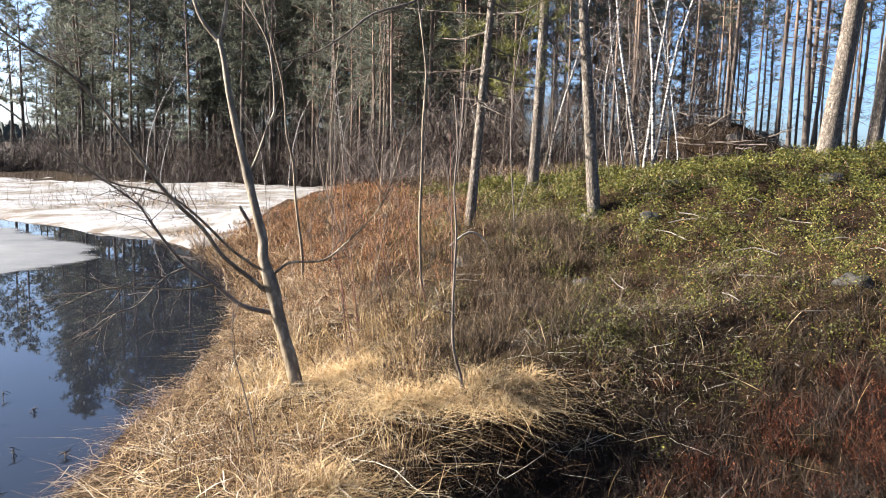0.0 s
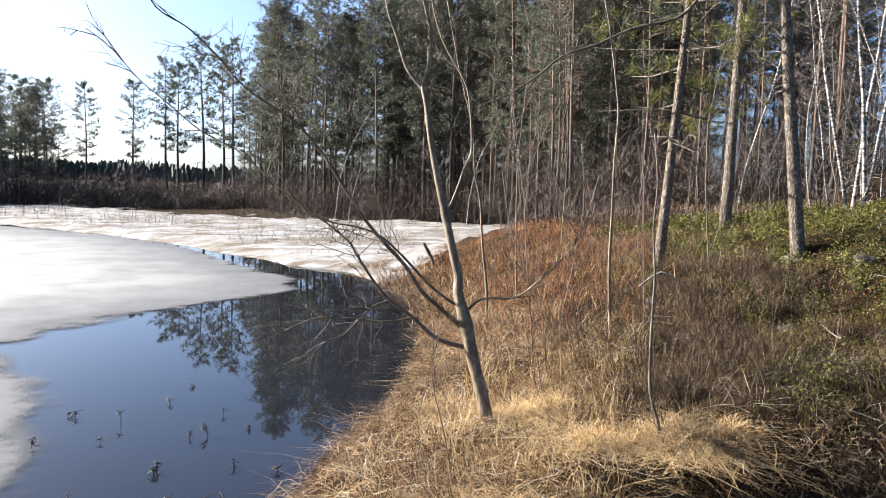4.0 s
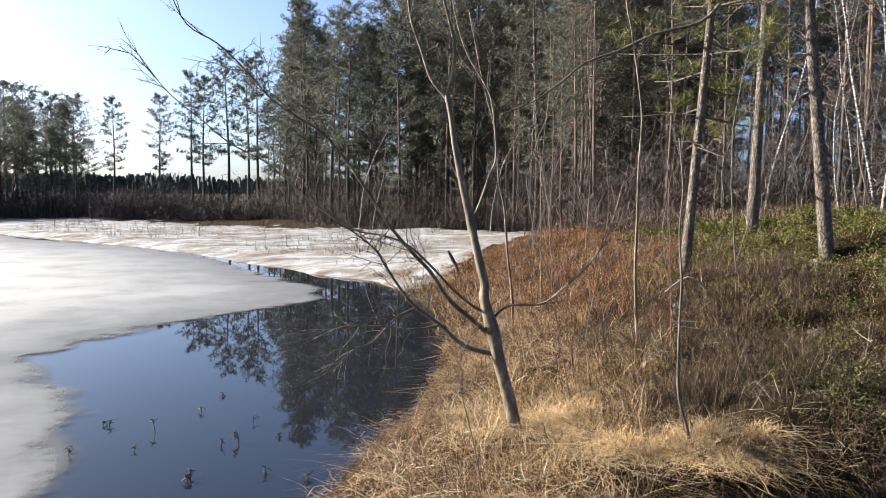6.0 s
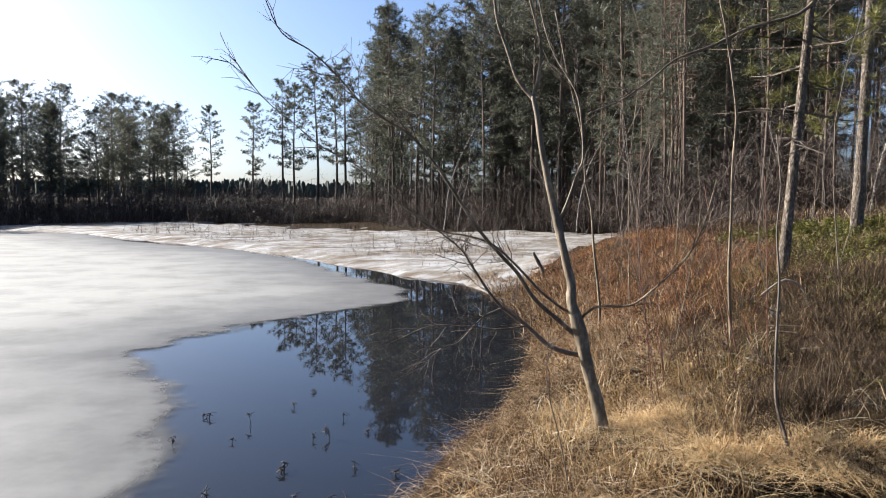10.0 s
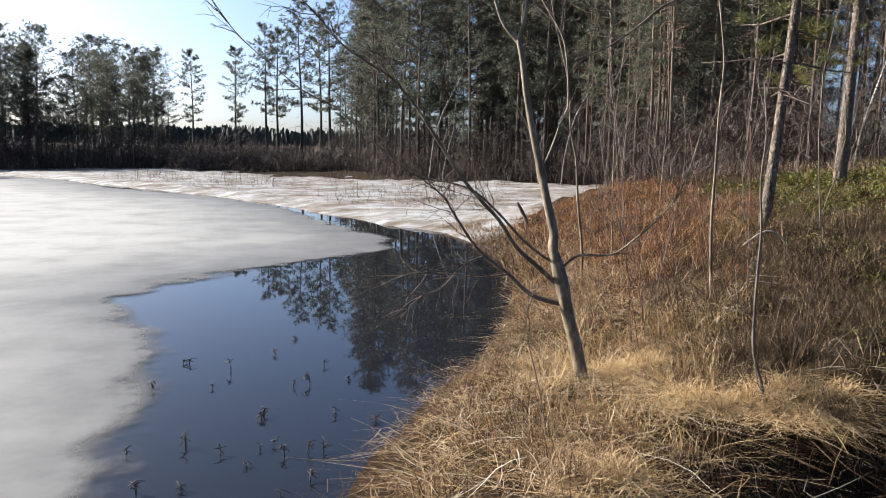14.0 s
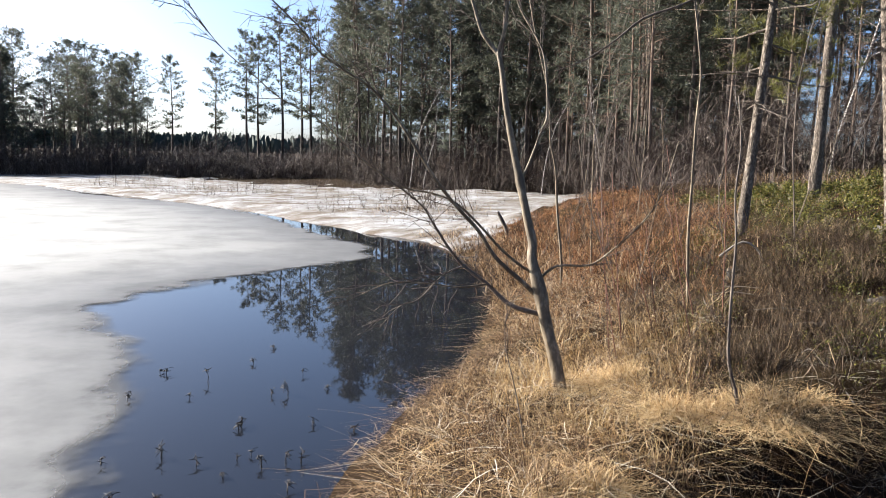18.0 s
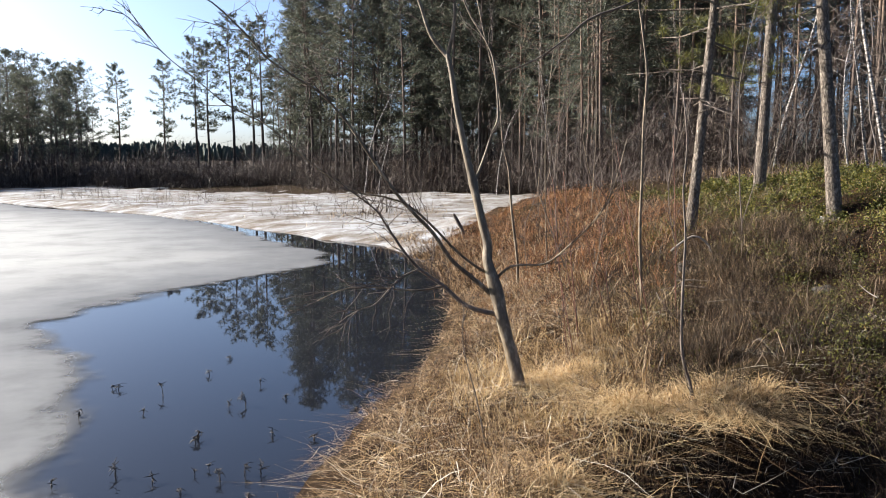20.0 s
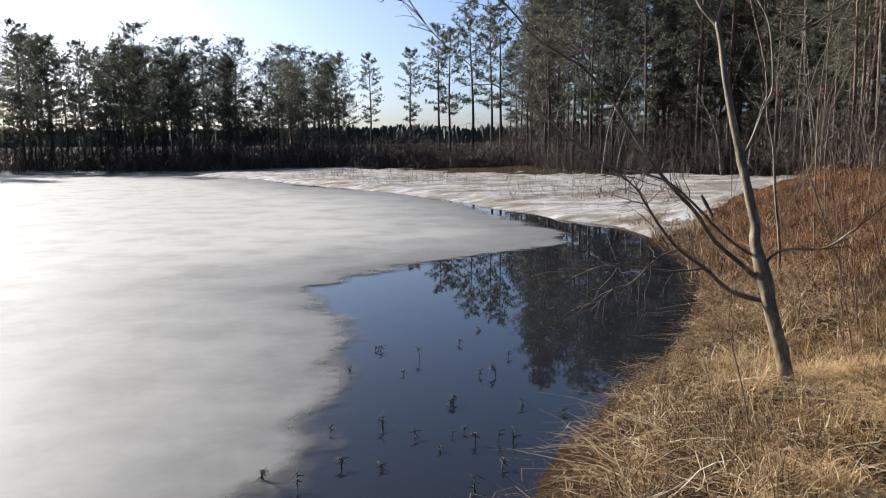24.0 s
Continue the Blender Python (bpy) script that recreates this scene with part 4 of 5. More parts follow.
STRAW_BRIGHT = plant("bright_straw", [(0.0, (0.36, 0.225, 0.105)), (0.5, (0.60, 0.425, 0.225)), (1.0, (0.78, 0.635, 0.41))], 0.45, 0.3)
BLEACHED = plant("bleached_stems", [(0, (0.338, 0.27, 0.188)), (1, (0.637, 0.593, 0.495))], 0.5, 0.05)


def scatter(n, x0, x1, y0, y1, keep, seed, sink=0.02):
    """n random spots in a box, kept where keep(x, y, d) says so (0 to 1), on the ground."""
    g = np.random.default_rng(seed)
    x, y = g.uniform(x0, x1, n), g.uniform(y0, y1, n)
    d = -inside(LAKE, x, y)
    ok = g.uniform(size=n) < keep(x, y, d)
    x, y = x[ok], y[ok]
    return np.stack([x, y, height(x, y) - sink], -1)


def heather_zone(x, y, d):
    x, y, d = x / PLAN, y / PLAN, d / PLAN
    edge = np.interp(x, [1.5, 2.2, 2.6, 3.2, 4.2, 7], [2.6, 3.35, 3.65, 3.75, 3.35, 3.0])
    return smooth(0.15, -0.15, y - edge - 0.18 * waves(x, y, 0.9, 57)) * smooth(1.5, 1.9, x)


def straw_zone(x, y, d):
    x, y, d = x / PLAN, y / PLAN, d / PLAN
    wide = np.interp(y, [0, 3, 3.9, 4.15, 4.5, 5, 6, 7, 8.4, 10, 14, 20], [2.2, 2.4, 2.5, 2.5, 2.2, 2.1, 2.05, 1.8, 1.4, 0.8, 0.5, 0.4])
    return smooth(0.10, 0.28, d) * smooth(0.35, -0.25, d - wide - 0.3 * waves(x, y, 1.3, 51)) * (1 - 0.9 * heather_zone(x * PLAN, y * PLAN, d * PLAN)) * (1 - smooth(0.08, 0.4, hollow(x * PLAN, y * PLAN)))


def rust_zone(x, y, d):
    x, y, d = x / PLAN, y / PLAN, d / PLAN
    return smooth(0.3, 0.7, d) * smooth(6.4, 8.0, y + 0.3 * waves(x, y, 1.2, 50)) * smooth(3.5, 2.2, d + 0.5 * waves(x, y, 1.5, 53) - 0.12 * (y - 9)) * smooth(0.1, -0.8, snow_side(x * PLAN, y * PLAN) - 0.7 * waves(x, y, 2, 56))


def brown_zone(x, y, d):
    x, y, d = x / PLAN, y / PLAN, d / PLAN
    return smooth(1.6, 2.5, d + 0.6 * waves(x, y, 1.1, 60)) * smooth(3.9, 4.5, y) * smooth(4.3, 3.4, d + 0.5 * waves(x, y, 1.4, 54)) * smooth(14, 11, y)


def green_zone(x, y, d):
    x, y, d = x / PLAN, y / PLAN, d / PLAN
    lo = np.interp(y, [3, 5, 7, 11], [3.6, 3.4, 3.0, 4.0])
    return smooth(-0.3, 0.4, d - lo + 0.45 * waves(x, y, 1.7, 55)) * (1 - heather_zone(x * PLAN, y * PLAN, d * PLAN)) * smooth(30, 22, y) * smooth(0, -2, snow_side(x * PLAN, y * PLAN)) * (0.12 + 0.88 * smooth(-0.5, 0.2, waves(x, y, 0.75, 58)))


def lie(n, flat, tilt=(0, 0)):
    """Random sideways leans, up to flat, about a common tilt."""
    a, m = rng.uniform(0, 2 * math.pi, n), flat * np.sqrt(rng.uniform(0, 1, n))
    return np.stack([np.cos(a) * m + tilt[0], np.sin(a) * m + tilt[1]], -1)


def clumps(n, each, box, zone, seed, spread, flat, jitter, tilt=(0, 0)):
    """Blades in clumps that all droop one way: their feet and leans."""
    c = scatter(n, *box, zone, seed)
    g = np.random.default_rng(seed + 1000)
    m = len(c)
    a, k = g.uniform(0, 2 * math.pi, m), flat * g.uniform(0.25, 1, m)
    lean = np.repeat(np.stack([np.cos(a) * k + tilt[0], np.sin(a) * k + tilt[1]], -1), each, 0) + g.normal(0, jitter, (m * each, 2))
    base = np.repeat(c, each, 0) + np.concatenate([g.normal(0, spread, (m * each, 2)), np.zeros((m * each, 1))], 1)
    base[:, 2] = height(base[:, 0], base[:, 1]) - 0.02 + np.repeat(g.uniform(0, 0.05, m), each)
    return base, lean, np.repeat(g.uniform(0.6, 1.25, m), each)


def patchy(x, y, d):
    """The straw, thinned in small dark gaps."""
    return straw_zone(x, y, d) * (0.06 + 0.94 * smooth(-0.3, 0.3, waves(x, y, 0.42, 91, 3)))


b, l, k = clumps(11000, 10, (-0.9, 3.0, 1.9, 9.5), patchy, 1, 0.05, 1.3, 0.5, (-0.1, -0.1))
b[:, 2] += rng.uniform(-0.01, 0.07, len(b))
n = len(b)
blades("matted_straw", b, k * rng.uniform(0.10, 0.30, n), rng.uniform(0.0026, 0.0066, n), l, STRAW, 0.6, 4, "matted sun-bleached straw grass on the shore", up=0.7, droop=0.85, curl=0.3)
b, l, k = clumps(2600, 5, (-0.9, 3.0, 1.9, 9.5), lambda x, y, d: patchy(x, y, d) * smooth(0.25, 0.5, d), 2, 0.03, 1.4, 0.5, (-0.1, -0.1))
b[:, 2] += rng.uniform(0.02, 0.10, len(b))
n = len(b)
blades("loose_straw", b, k * rng.uniform(0.16, 0.42, n), rng.uniform(0.002, 0.0045, n), l, STRAW_PALE, 0.7, 5, "pale loose stems lying over the grass", up=0.6, droop=0.8, curl=0.3)
b, l, k = clumps(3000, 22, (-0.6, 2.6, 2.2, 8.5), lambda x, y, d: straw_zone(x, y, d) * smooth(0.3, 0.9, d) * smooth(-0.1, 0.5, waves(x, y, 0.7, 93, 2)) * smooth(0.2, 0.45, np.hypot(x - 0.9, y - 4.6)), 92, 0.05, 0.6, 0.3)
n = len(b)
blades("standing_straw", b, k * rng.uniform(0.16, 0.42, n), rng.uniform(0.0025, 0.0056, n), l, STRAW, 0.75, 5, "upright tufts of golden-brown dry grass", up=1.0, droop=0.5, curl=0.2)
b, l, k = clumps(1300, 20, (-0.2, 2.4, 3.2, 6.6), lambda x, y, d: straw_zone(x, y, d) * smooth(-0.2, 0.4, waves(x, y, 0.55, 94, 2)) * smooth(1.15, 0.7, np.hypot(x - 1.3, (y - 4.8) * 0.8)) * smooth(0.2, 0.45, np.hypot(x - 0.9, y - 4.6)), 95, 0.05, 0.6, 0.3)
n = len(b)
blades("golden_straw", b, k * rng.uniform(0.16, 0.38, n), rng.uniform(0.0025, 0.0054, n), l, STRAW_PALE, 0.75, 5, "bright golden tufts of upright dry grass", up=1.0, droop=0.5, curl=0.2)
b = scatter(2600, -0.9, 3.0, 1.9, 9.5, lambda x, y, d: straw_zone(x, y, d) * smooth(0.3, 0.6, d), 18)
n = len(b)
b[:, 2] += rng.uniform(0.05, 0.15, n)
blades("bleached_stems", b, rng.uniform(0.18, 0.6, n), rng.uniform(0.003, 0.006, n), lie(n, 1.25), BLEACHED, 0.15, 4, "bleached straight stems lying across the grass", up=0.35, droop=0.6, curl=0.12)
b = scatter(7000, -0.9, 3.0, 1.9, 9.5, lambda x, y, d: straw_zone(x, y, d) * smooth(0.25, 0.5, d), 19)
n = len(b)
blades("brown_stems", b, rng.uniform(0.12, 0.4, n), rng.uniform(0.002, 0.004, n), lie(n, 0.9), DEAD_BROWN, 0.3, 4, "thin dark brown stems in the grass", up=0.8, droop=0.4)
b, l, k = clumps(3600, 8, (-0.6, 2.8, 8.7, 17.5), lambda x, y, d: smooth(-0.05, 0.1, d) * smooth(1.5, 0.5, d + 0.3 * waves(x, y, 1.2, 81)), 15, 0.06, 1.1, 0.4)
n = len(b)
blades("far_straw", b, k * rng.uniform(0.12, 0.38, n), rng.uniform(0.007, 0.015, n), l, STRAW, 0.8, 3, "tan dry grass along the foot of the bank", up=0.8)
# the hollow's shade is put into the near-black colour of these stems
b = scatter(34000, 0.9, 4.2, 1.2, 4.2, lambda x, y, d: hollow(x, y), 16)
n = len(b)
blades("hollow_stems", b, rng.uniform(0.1, 0.32, n), rng.uniform(0.003, 0.006, n), lie(n, 0.9), SHADE_STEM, 0.6, 3, "dead stems coloured near black for the shade in a hollow", "undergrowth")
def over_lip(n, seed, lo, hi):
    """Spots along the lip of the hollow, and the way down from each."""
    b = scatter(n, 0.5, 2.9, 2.4, 4.2, lambda x, y, d: smooth(lo, lo + 0.1, hollow(x, y)) * smooth(hi + 0.1, hi, hollow(x, y)), seed)
    way = np.stack([0.3 + 0 * b[:, 0], -1 + 0 * b[:, 1]], -1)
    return b, way / np.linalg.norm(way, axis=1)[:, None]


b, way = over_lip(10000, 26, 0.12, 0.5)
n = len(b)
blades("hanging_grass", b, rng.uniform(0.16, 0.40, n), rng.uniform(0.002, 0.0042, n), way * rng.uniform(0.2, 0.75, n)[:, None] + rng.normal(0, 0.25, (n, 2)), STRAW, 0.6, 5, "long dry grass hanging over the lip of a hollow", up=0.75, droop=1.3, curl=0.3)
b, way = over_lip(420, 27, 0.1, 0.7)
n = len(b)
blades("hanging_stems", b, rng.uniform(0.2, 0.45, n), rng.uniform(0.002, 0.004, n), way * rng.uniform(0.1, 0.8, n)[:, None] + rng.normal(0, 0.4, (n, 2)), BLEACHED, 0.5, 5, "bleached kinked stems hanging into a dark hollow", up=0.7, droop=1.1, curl=0.5)
b = scatter(150, 1.3, 4.0, 1.4, 4.2, lambda x, y, d: hollow(x, y), 17)
n = len(b)
blades("hollow_straws", b, rng.uniform(0.2, 0.5, n), rng.uniform(0.004, 0.007, n), lie(n, 1.2), STRAW_PALE, 0.9, 5, "pale straws drooping into a dark hollow", up=0.7)
b = scatter(14000, -0.9, 1.5, 2.4, 21, lambda x, y, d: smooth(-0.02, 0.10, d) * smooth(0.5, 0.25, d), 3)
n = len(b)
blades("shore_fringe", b, rng.uniform(0.04, 0.13, n), rng.uniform(0.003, 0.006, n), lie(n, 0.8, (-0.2, -0.2)), STRAW, 0.9, 3, "straw grass hanging over the water's edge", up=0.6)


b = scatter(9000, -2.0, 3.2, -4.5, 1.9, lambda x, y, d: smooth(-0.06, 0.1, d) * smooth(3.2, 1.6, d), 20)
n = len(b)
blades("back_straw", b, rng.uniform(0.1, 0.3, n), rng.uniform(0.004, 0.009, n), lie(n, 1.2, (-0.1, -0.1)), STRAW, 0.6, 3, "trodden straw grass along the shore", up=0.5, droop=0.8)


def tussock(x, y, size, seed):
    g = np.random.default_rng(seed)
    n = int(2100 * size)
    rr, aa = 0.30 * size * np.sqrt(g.uniform(0, 1, n)), g.uniform(0, 2 * math.pi, n)
    px, py = x + rr * np.cos(aa) * 1.5, y + rr * np.sin(aa)
    base = np.stack([px, py, height(px, py) + 0.06 + 0.16 * size * np.exp(-(rr / (0.2 * size)) ** 2)], -1)
    lean = np.stack([np.cos(aa), np.sin(aa)], -1) * (rr / (0.30 * size) * 0.9)[:, None] + g.normal(0, 0.8, (n, 2))
    ob = blades("grass_tussock", base, g.uniform(0.20, 0.42, n) * (0.6 + 0.4 * size), g.uniform(0.0025, 0.0052, n), lean, STRAW_BRIGHT, 0.8, 5, up=0.85, droop=0.9, curl=0.25)
    tagged(ob, "bright straw-coloured tussock of drooping dry grass", "grass", "tussocks", "thing")


for k, (x, y, s) in enumerate(((1.52, 3.95, 0.26), (1.80, 3.93, 0.40), (1.98, 3.90, 0.30), (1.26, 3.95, 0.25), (0.75, 3.27, 0.4), (1.17, 4.86, 0.45), (0.70, 2.71, 0.45))):
    tussock(x, y, s, 500 + k)

def bushes(name, n, each, box, zone, seed, size, thick, mat, label, category, tips=0, up=1.0):
    """Small twiggy bushes with gaps between them: a fan of sprigs each, with fine tips."""
    g = np.random.default_rng(seed)
    c = scatter(n, *box, zone, seed)
    m = len(c)
    wide = np.repeat(g.uniform(*size, m), each)
    a = g.uniform(0, 2 * math.pi, m * each)
    tip = np.sqrt(g.uniform(0, 1, m * each)) * wide
    b = np.repeat(c, each, 0) + np.stack([np.cos(a) * tip * 0.35, np.sin(a) * tip * 0.35, 0 * a], -1)
    reach = np.stack([np.cos(a), np.sin(a)], -1) * (tip * 0.65 / wide / 1.1)[:, None] + g.normal(0, 0.34, (m * each, 2))
    l = wide * g.uniform(0.8, 1.35, m * each)
    blades(name + "_sprigs", b, l, thick * g.uniform(0.6, 1.4, len(b)), reach, mat, 0.25, 3, label, category, up=up, droop=0.05, curl=0.05)
    if tips:
        k = g.integers(0, len(b), tips)
        u = g.uniform(0.45, 1.0, tips)
        foot = b[k] + np.concatenate([reach[k] * (l[k] * u)[:, None], (l[k] * u * 0.72 * up)[:, None]], 1)
        q = g.uniform(0, 2 * math.pi, tips)
        blades(name + "_tips", foot, g.uniform(0.03, 0.09, tips), np.full(tips, 0.0022), np.stack([np.cos(q), np.sin(q)], -1) * g.uniform(0.2, 1.0, tips)[:, None], mat, 0.2, 2, "fine tips of " + label, category)


bushes("grey_heather", 3200, 36, (1.0, 7.0, 3.8, 12), lambda x, y, d: brown_zone(x, y, d) * (0.15 + 0.85 * smooth(-0.25, 0.25, waves(x, y, 0.6, 96))) * smooth(0.5, 0.9, np.hypot(x - 2.85, y - 3.95)) * smooth(7.4, 6.2, y), 4, (0.08, 0.30), 0.0022, GREY_STEM, "dark grey-brown leafless heath bushes", "heather", 42000)
b, l, k = clumps(2200, 6, (1.0, 7.0, 3.8, 12), lambda x, y, d: brown_zone(x, y, d) * smooth(-0.2, 0.3, waves(x, y, 0.8, 99)), 43, 0.05, 0.7, 0.35)
n = len(b)
blades("heath_straw", b, k * rng.uniform(0.15, 0.36, n), rng.uniform(0.002, 0.004, n), l, STRAW, 0.5, 4, "thin dry grass among the heath bushes", droop=0.4)
c = scatter(90000, 1.5, 6.0, 3.8, 9, lambda x, y, d: brown_zone(x, y, d) * smooth(0.0, 0.5, waves(x, y, 0.9, 101)), 44)
n = len(c)
c[:, 2] += rng.uniform(0.0, 0.16, n)
leaves("heath_leaves", c, 0.010 * rng.uniform(0.7, 1.3, n), LEAF, "dark green lingonberry leaves between the heath bushes", "shrub", 0.7)
b, l, k = clumps(2600, 9, (1.0, 7.0, 3.8, 14), brown_zone, 41, 0.05, 1.0, 0.5)
n = len(b)
blades("dead_stems", b, k * rng.uniform(0.12, 0.34, n), rng.uniform(0.002, 0.0045, n), l, DEAD_BROWN, 0.5, 4, "tangle of dead brown heath stems and dry grass", "undergrowth")
b = scatter(900, 1.0, 6.0, 4.2, 12, lambda x, y, d: np.maximum(brown_zone(x, y, d), 0.7 * rust_zone(x, y, d)), 5)
n = len(b)
blades("tall_stalks", b, rng.uniform(0.25, 0.6, n), rng.uniform(0.0015, 0.003, n), lie(n, 0.45), DEAD_BROWN, 0.3, 4, "tall thin dead stalks standing on the bank", "undergrowth", droop=0.1, curl=0.05)
# rusty dwarf shrubs: twigs and withered leaves
b, l, k = clumps(6000, 7, (0.3, 6.5, 5.6, 16), rust_zone, 6, 0.05, 0.8, 0.35)
n = len(b)
blades("rust_twigs", b, k * rng.uniform(0.10, 0.30, n), rng.uniform(0.003, 0.006, n), l, RUST, 0.4, 3, "rust-brown leafless dwarf shrubs covering the bank", "shrub")
b, l, k = clumps(2800, 9, (0.3, 6.5, 5.6, 14), lambda x, y, d: rust_zone(x, y, d) * smooth(-0.1, 0.4, waves(x, y, 0.9, 76)), 75, 0.05, 0.6, 0.35)
n = len(b)
blades("bank_straw", b, k * rng.uniform(0.14, 0.36, n), rng.uniform(0.003, 0.006, n), l, STRAW, 0.5, 4, "dry straw grass between the rusty shrubs", droop=0.4)
c = scatter(120000, 0.3, 6.5, 5.6, 16, rust_zone, 7)
n = len(c)
c[:, 2] += rng.uniform(0.0, 0.24, n) * np.clip(0.6 + 0.6 * waves(c[:, 0], c[:, 1], 0.6, 70), 0.1, 1.4)
leaves("rust_leaves", c, 0.010 * rng.uniform(0.6, 1.3, n), RUST, "withered rust-coloured leaves on dwarf shrubs", "shrub")
c = scatter(60000, 0.3, 12, 15, 30, lambda x, y, d: rust_zone(x, y, d) * (snow_side(x, y) < -2.6), 71)
n = len(c)
c[:, 2] += rng.uniform(0.0, 0.16, n)
leaves("far_rust_leaves", c, 0.03 * rng.uniform(0.6, 1.3, n), RUST, "rust-coloured low scrub beyond the bank", "shrub")
# heather in front: small bushes; black gaps between them filled with shade-coloured stems
g = np.random.default_rng(81)
c = scatter(1700, 1.6, 6.5, 1.2, 5.5, lambda x, y, d: heather_zone(x, y, d) * (0.3 + 0.7 * smooth(-0.3, 0.2, waves(x, y, 0.7, 98))), 8)
m, each = len(c), 80
size = g.uniform(0.07, 0.22, m)
a = g.uniform(0, 2 * math.pi, m * each)
tip = np.sqrt(g.uniform(0, 1, m * each)) * np.repeat(size, each)
b = np.repeat(c, each, 0) + np.stack([np.cos(a) * tip * 0.35, np.sin(a) * tip * 0.35, 0 * a], -1)
reach = np.stack([np.cos(a), np.sin(a)], -1) * (tip * 0.65 / np.repeat(size, each) / 1.1)[:, None]
l = np.repeat(size, each) * g.uniform(0.8, 1.35, m * each)
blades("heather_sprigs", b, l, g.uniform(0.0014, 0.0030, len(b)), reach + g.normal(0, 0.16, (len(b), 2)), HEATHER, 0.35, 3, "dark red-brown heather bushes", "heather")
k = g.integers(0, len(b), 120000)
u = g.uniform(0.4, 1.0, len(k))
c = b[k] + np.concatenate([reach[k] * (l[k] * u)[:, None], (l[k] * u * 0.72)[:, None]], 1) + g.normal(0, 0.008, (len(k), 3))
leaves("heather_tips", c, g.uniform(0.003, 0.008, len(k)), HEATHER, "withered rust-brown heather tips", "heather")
# shade below the bushes, laid in as near-black dead stems
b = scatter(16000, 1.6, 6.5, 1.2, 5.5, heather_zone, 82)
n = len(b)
blades("heather_litter", b, rng.uniform(0.08, 0.22, n), rng.uniform(0.002, 0.005, n), lie(n, 1.1), SHADE_STEM, 0.4, 3, "dead stems coloured near black for the shade below the heather", "heather")
b = scatter(450, 1.4, 6.0, 1.5, 5.5, lambda x, y, d: 0.5 * heather_zone(x, y, d), 10)
n = len(b)
blades("stray_straw", b, rng.uniform(0.12, 0.32, n), rng.uniform(0.003, 0.005, n), lie(n, 1.4), STRAW_PALE, 0.9, 4, "stray pale straws among heather")
# moss, straws and dead twigs on the peat between heather and shrubs


def peat_zone(x, y, d):
    return smooth(2.0, 2.4, x) * smooth(4.6, 4.0, x) * smooth(3.1, 3.4, y) * smooth(5.2, 4.4, y)


b = scatter(15000, 2.0, 4.7, 3.0, 5.3, peat_zone, 87)
n = len(b)
blades("peat_twigs", b, rng.uniform(0.06, 0.24, n), rng.uniform(0.002, 0.004, n), lie(n, 1.0), DEAD_BROWN, 0.4, 3, "dead grey-brown twigs on dark peat", "undergrowth", up=0.8)
b = scatter(2600, 2.0, 4.7, 3.0, 5.3, lambda x, y, d: peat_zone(x, y, d) * (0.3 + smooth(0.9, 0.4, np.hypot(x - 2.75, y - 3.9))), 88)
n = len(b)
blades("peat_straws", b, rng.uniform(0.12, 0.34, n), rng.uniform(0.003, 0.005, n), lie(n, 1.3), BLEACHED, 0.3, 4, "bleached straws fallen on dark peat", up=0.4, droop=0.6)
b = scatter(16000, 2.0, 4.7, 3.0, 5.3, lambda x, y, d: peat_zone(x, y, d) * np.maximum(0.35 * smooth(0.0, 0.4, waves(x, y, 0.6, 89)), smooth(0.5, 0.2, np.hypot(x - 2.75, y - 3.95))), 90)
n = len(b)
blades("moss", b, rng.uniform(0.03, 0.09, n), rng.uniform(0.003, 0.006, n), lie(n, 0.7), MOSS, 0.3, 2, "green moss tufts on dark peat", "moss")
# evergreen dwarf shrubs
c = scatter(540000, 2.6, 9.5, 3.0, 13, green_zone, 11)
n = len(c)
c[:, 2] += rng.uniform(0.0, 1, n) ** 0.6 * 0.15 * np.clip(0.55 + 0.9 * waves(c[:, 0], c[:, 1], 0.45, 59), 0.05, 1.4)
leaves("evergreen_leaves", c, 0.0125 * np.clip(np.hypot(c[:, 0], c[:, 1]) / 8, 0.7, 1.6) * rng.uniform(0.7, 1.3, n), LEAF, "green and yellowish lingonberry carpet on the hill", "shrub", 0.7)
c = scatter(150000, 6, 20, 3.0, 28, lambda x, y, d: green_zone(x, y, d) * ((x > 9.5) | (y > 13)) * smooth(0.48, 0.62, x / y) * (np.hypot((x - 13) / 3.2, (y - 15.9) / 3.0) > 1), 14)
n = len(c)
c[:, 2] += rng.uniform(0.0, 0.22, n)
leaves("far_evergreen_leaves", c, 0.026 * rng.uniform(0.7, 1.3, n), LEAF, "yellowish green dwarf shrubs over the hilltop", "shrub", 0.7)
c = scatter(45000, 2.6, 9.5, 3.0, 13, lambda x, y, d: smooth(3.2, 4.0, d) * (1 - heather_zone(x, y, d)), 85)
n = len(c)
c[:, 2] += rng.uniform(0.0, 0.07, n)
leaves("leaf_litter", c, 0.009 * rng.uniform(0.6, 1.4, n), RUST, "brown leaf litter between the dwarf shrubs", "leaves", 0.4)
b = scatter(8000, 2.6, 12, 3.0, 15, lambda x, y, d: smooth(3.2, 4.0, d) * (1 - heather_zone(x, y, d)), 86)
n = len(b)
blades("heath_grass", b, rng.uniform(0.12, 0.34, n), rng.uniform(0.003, 0.006, n), lie(n, 0.9), STRAW, 0.5, 3, "dry yellow grass stems in the dwarf shrubs", up=0.9, droop=0.4)
b = scatter(26000, 2.6, 16, 3.0, 26, green_zone, 12)
n = len(b)
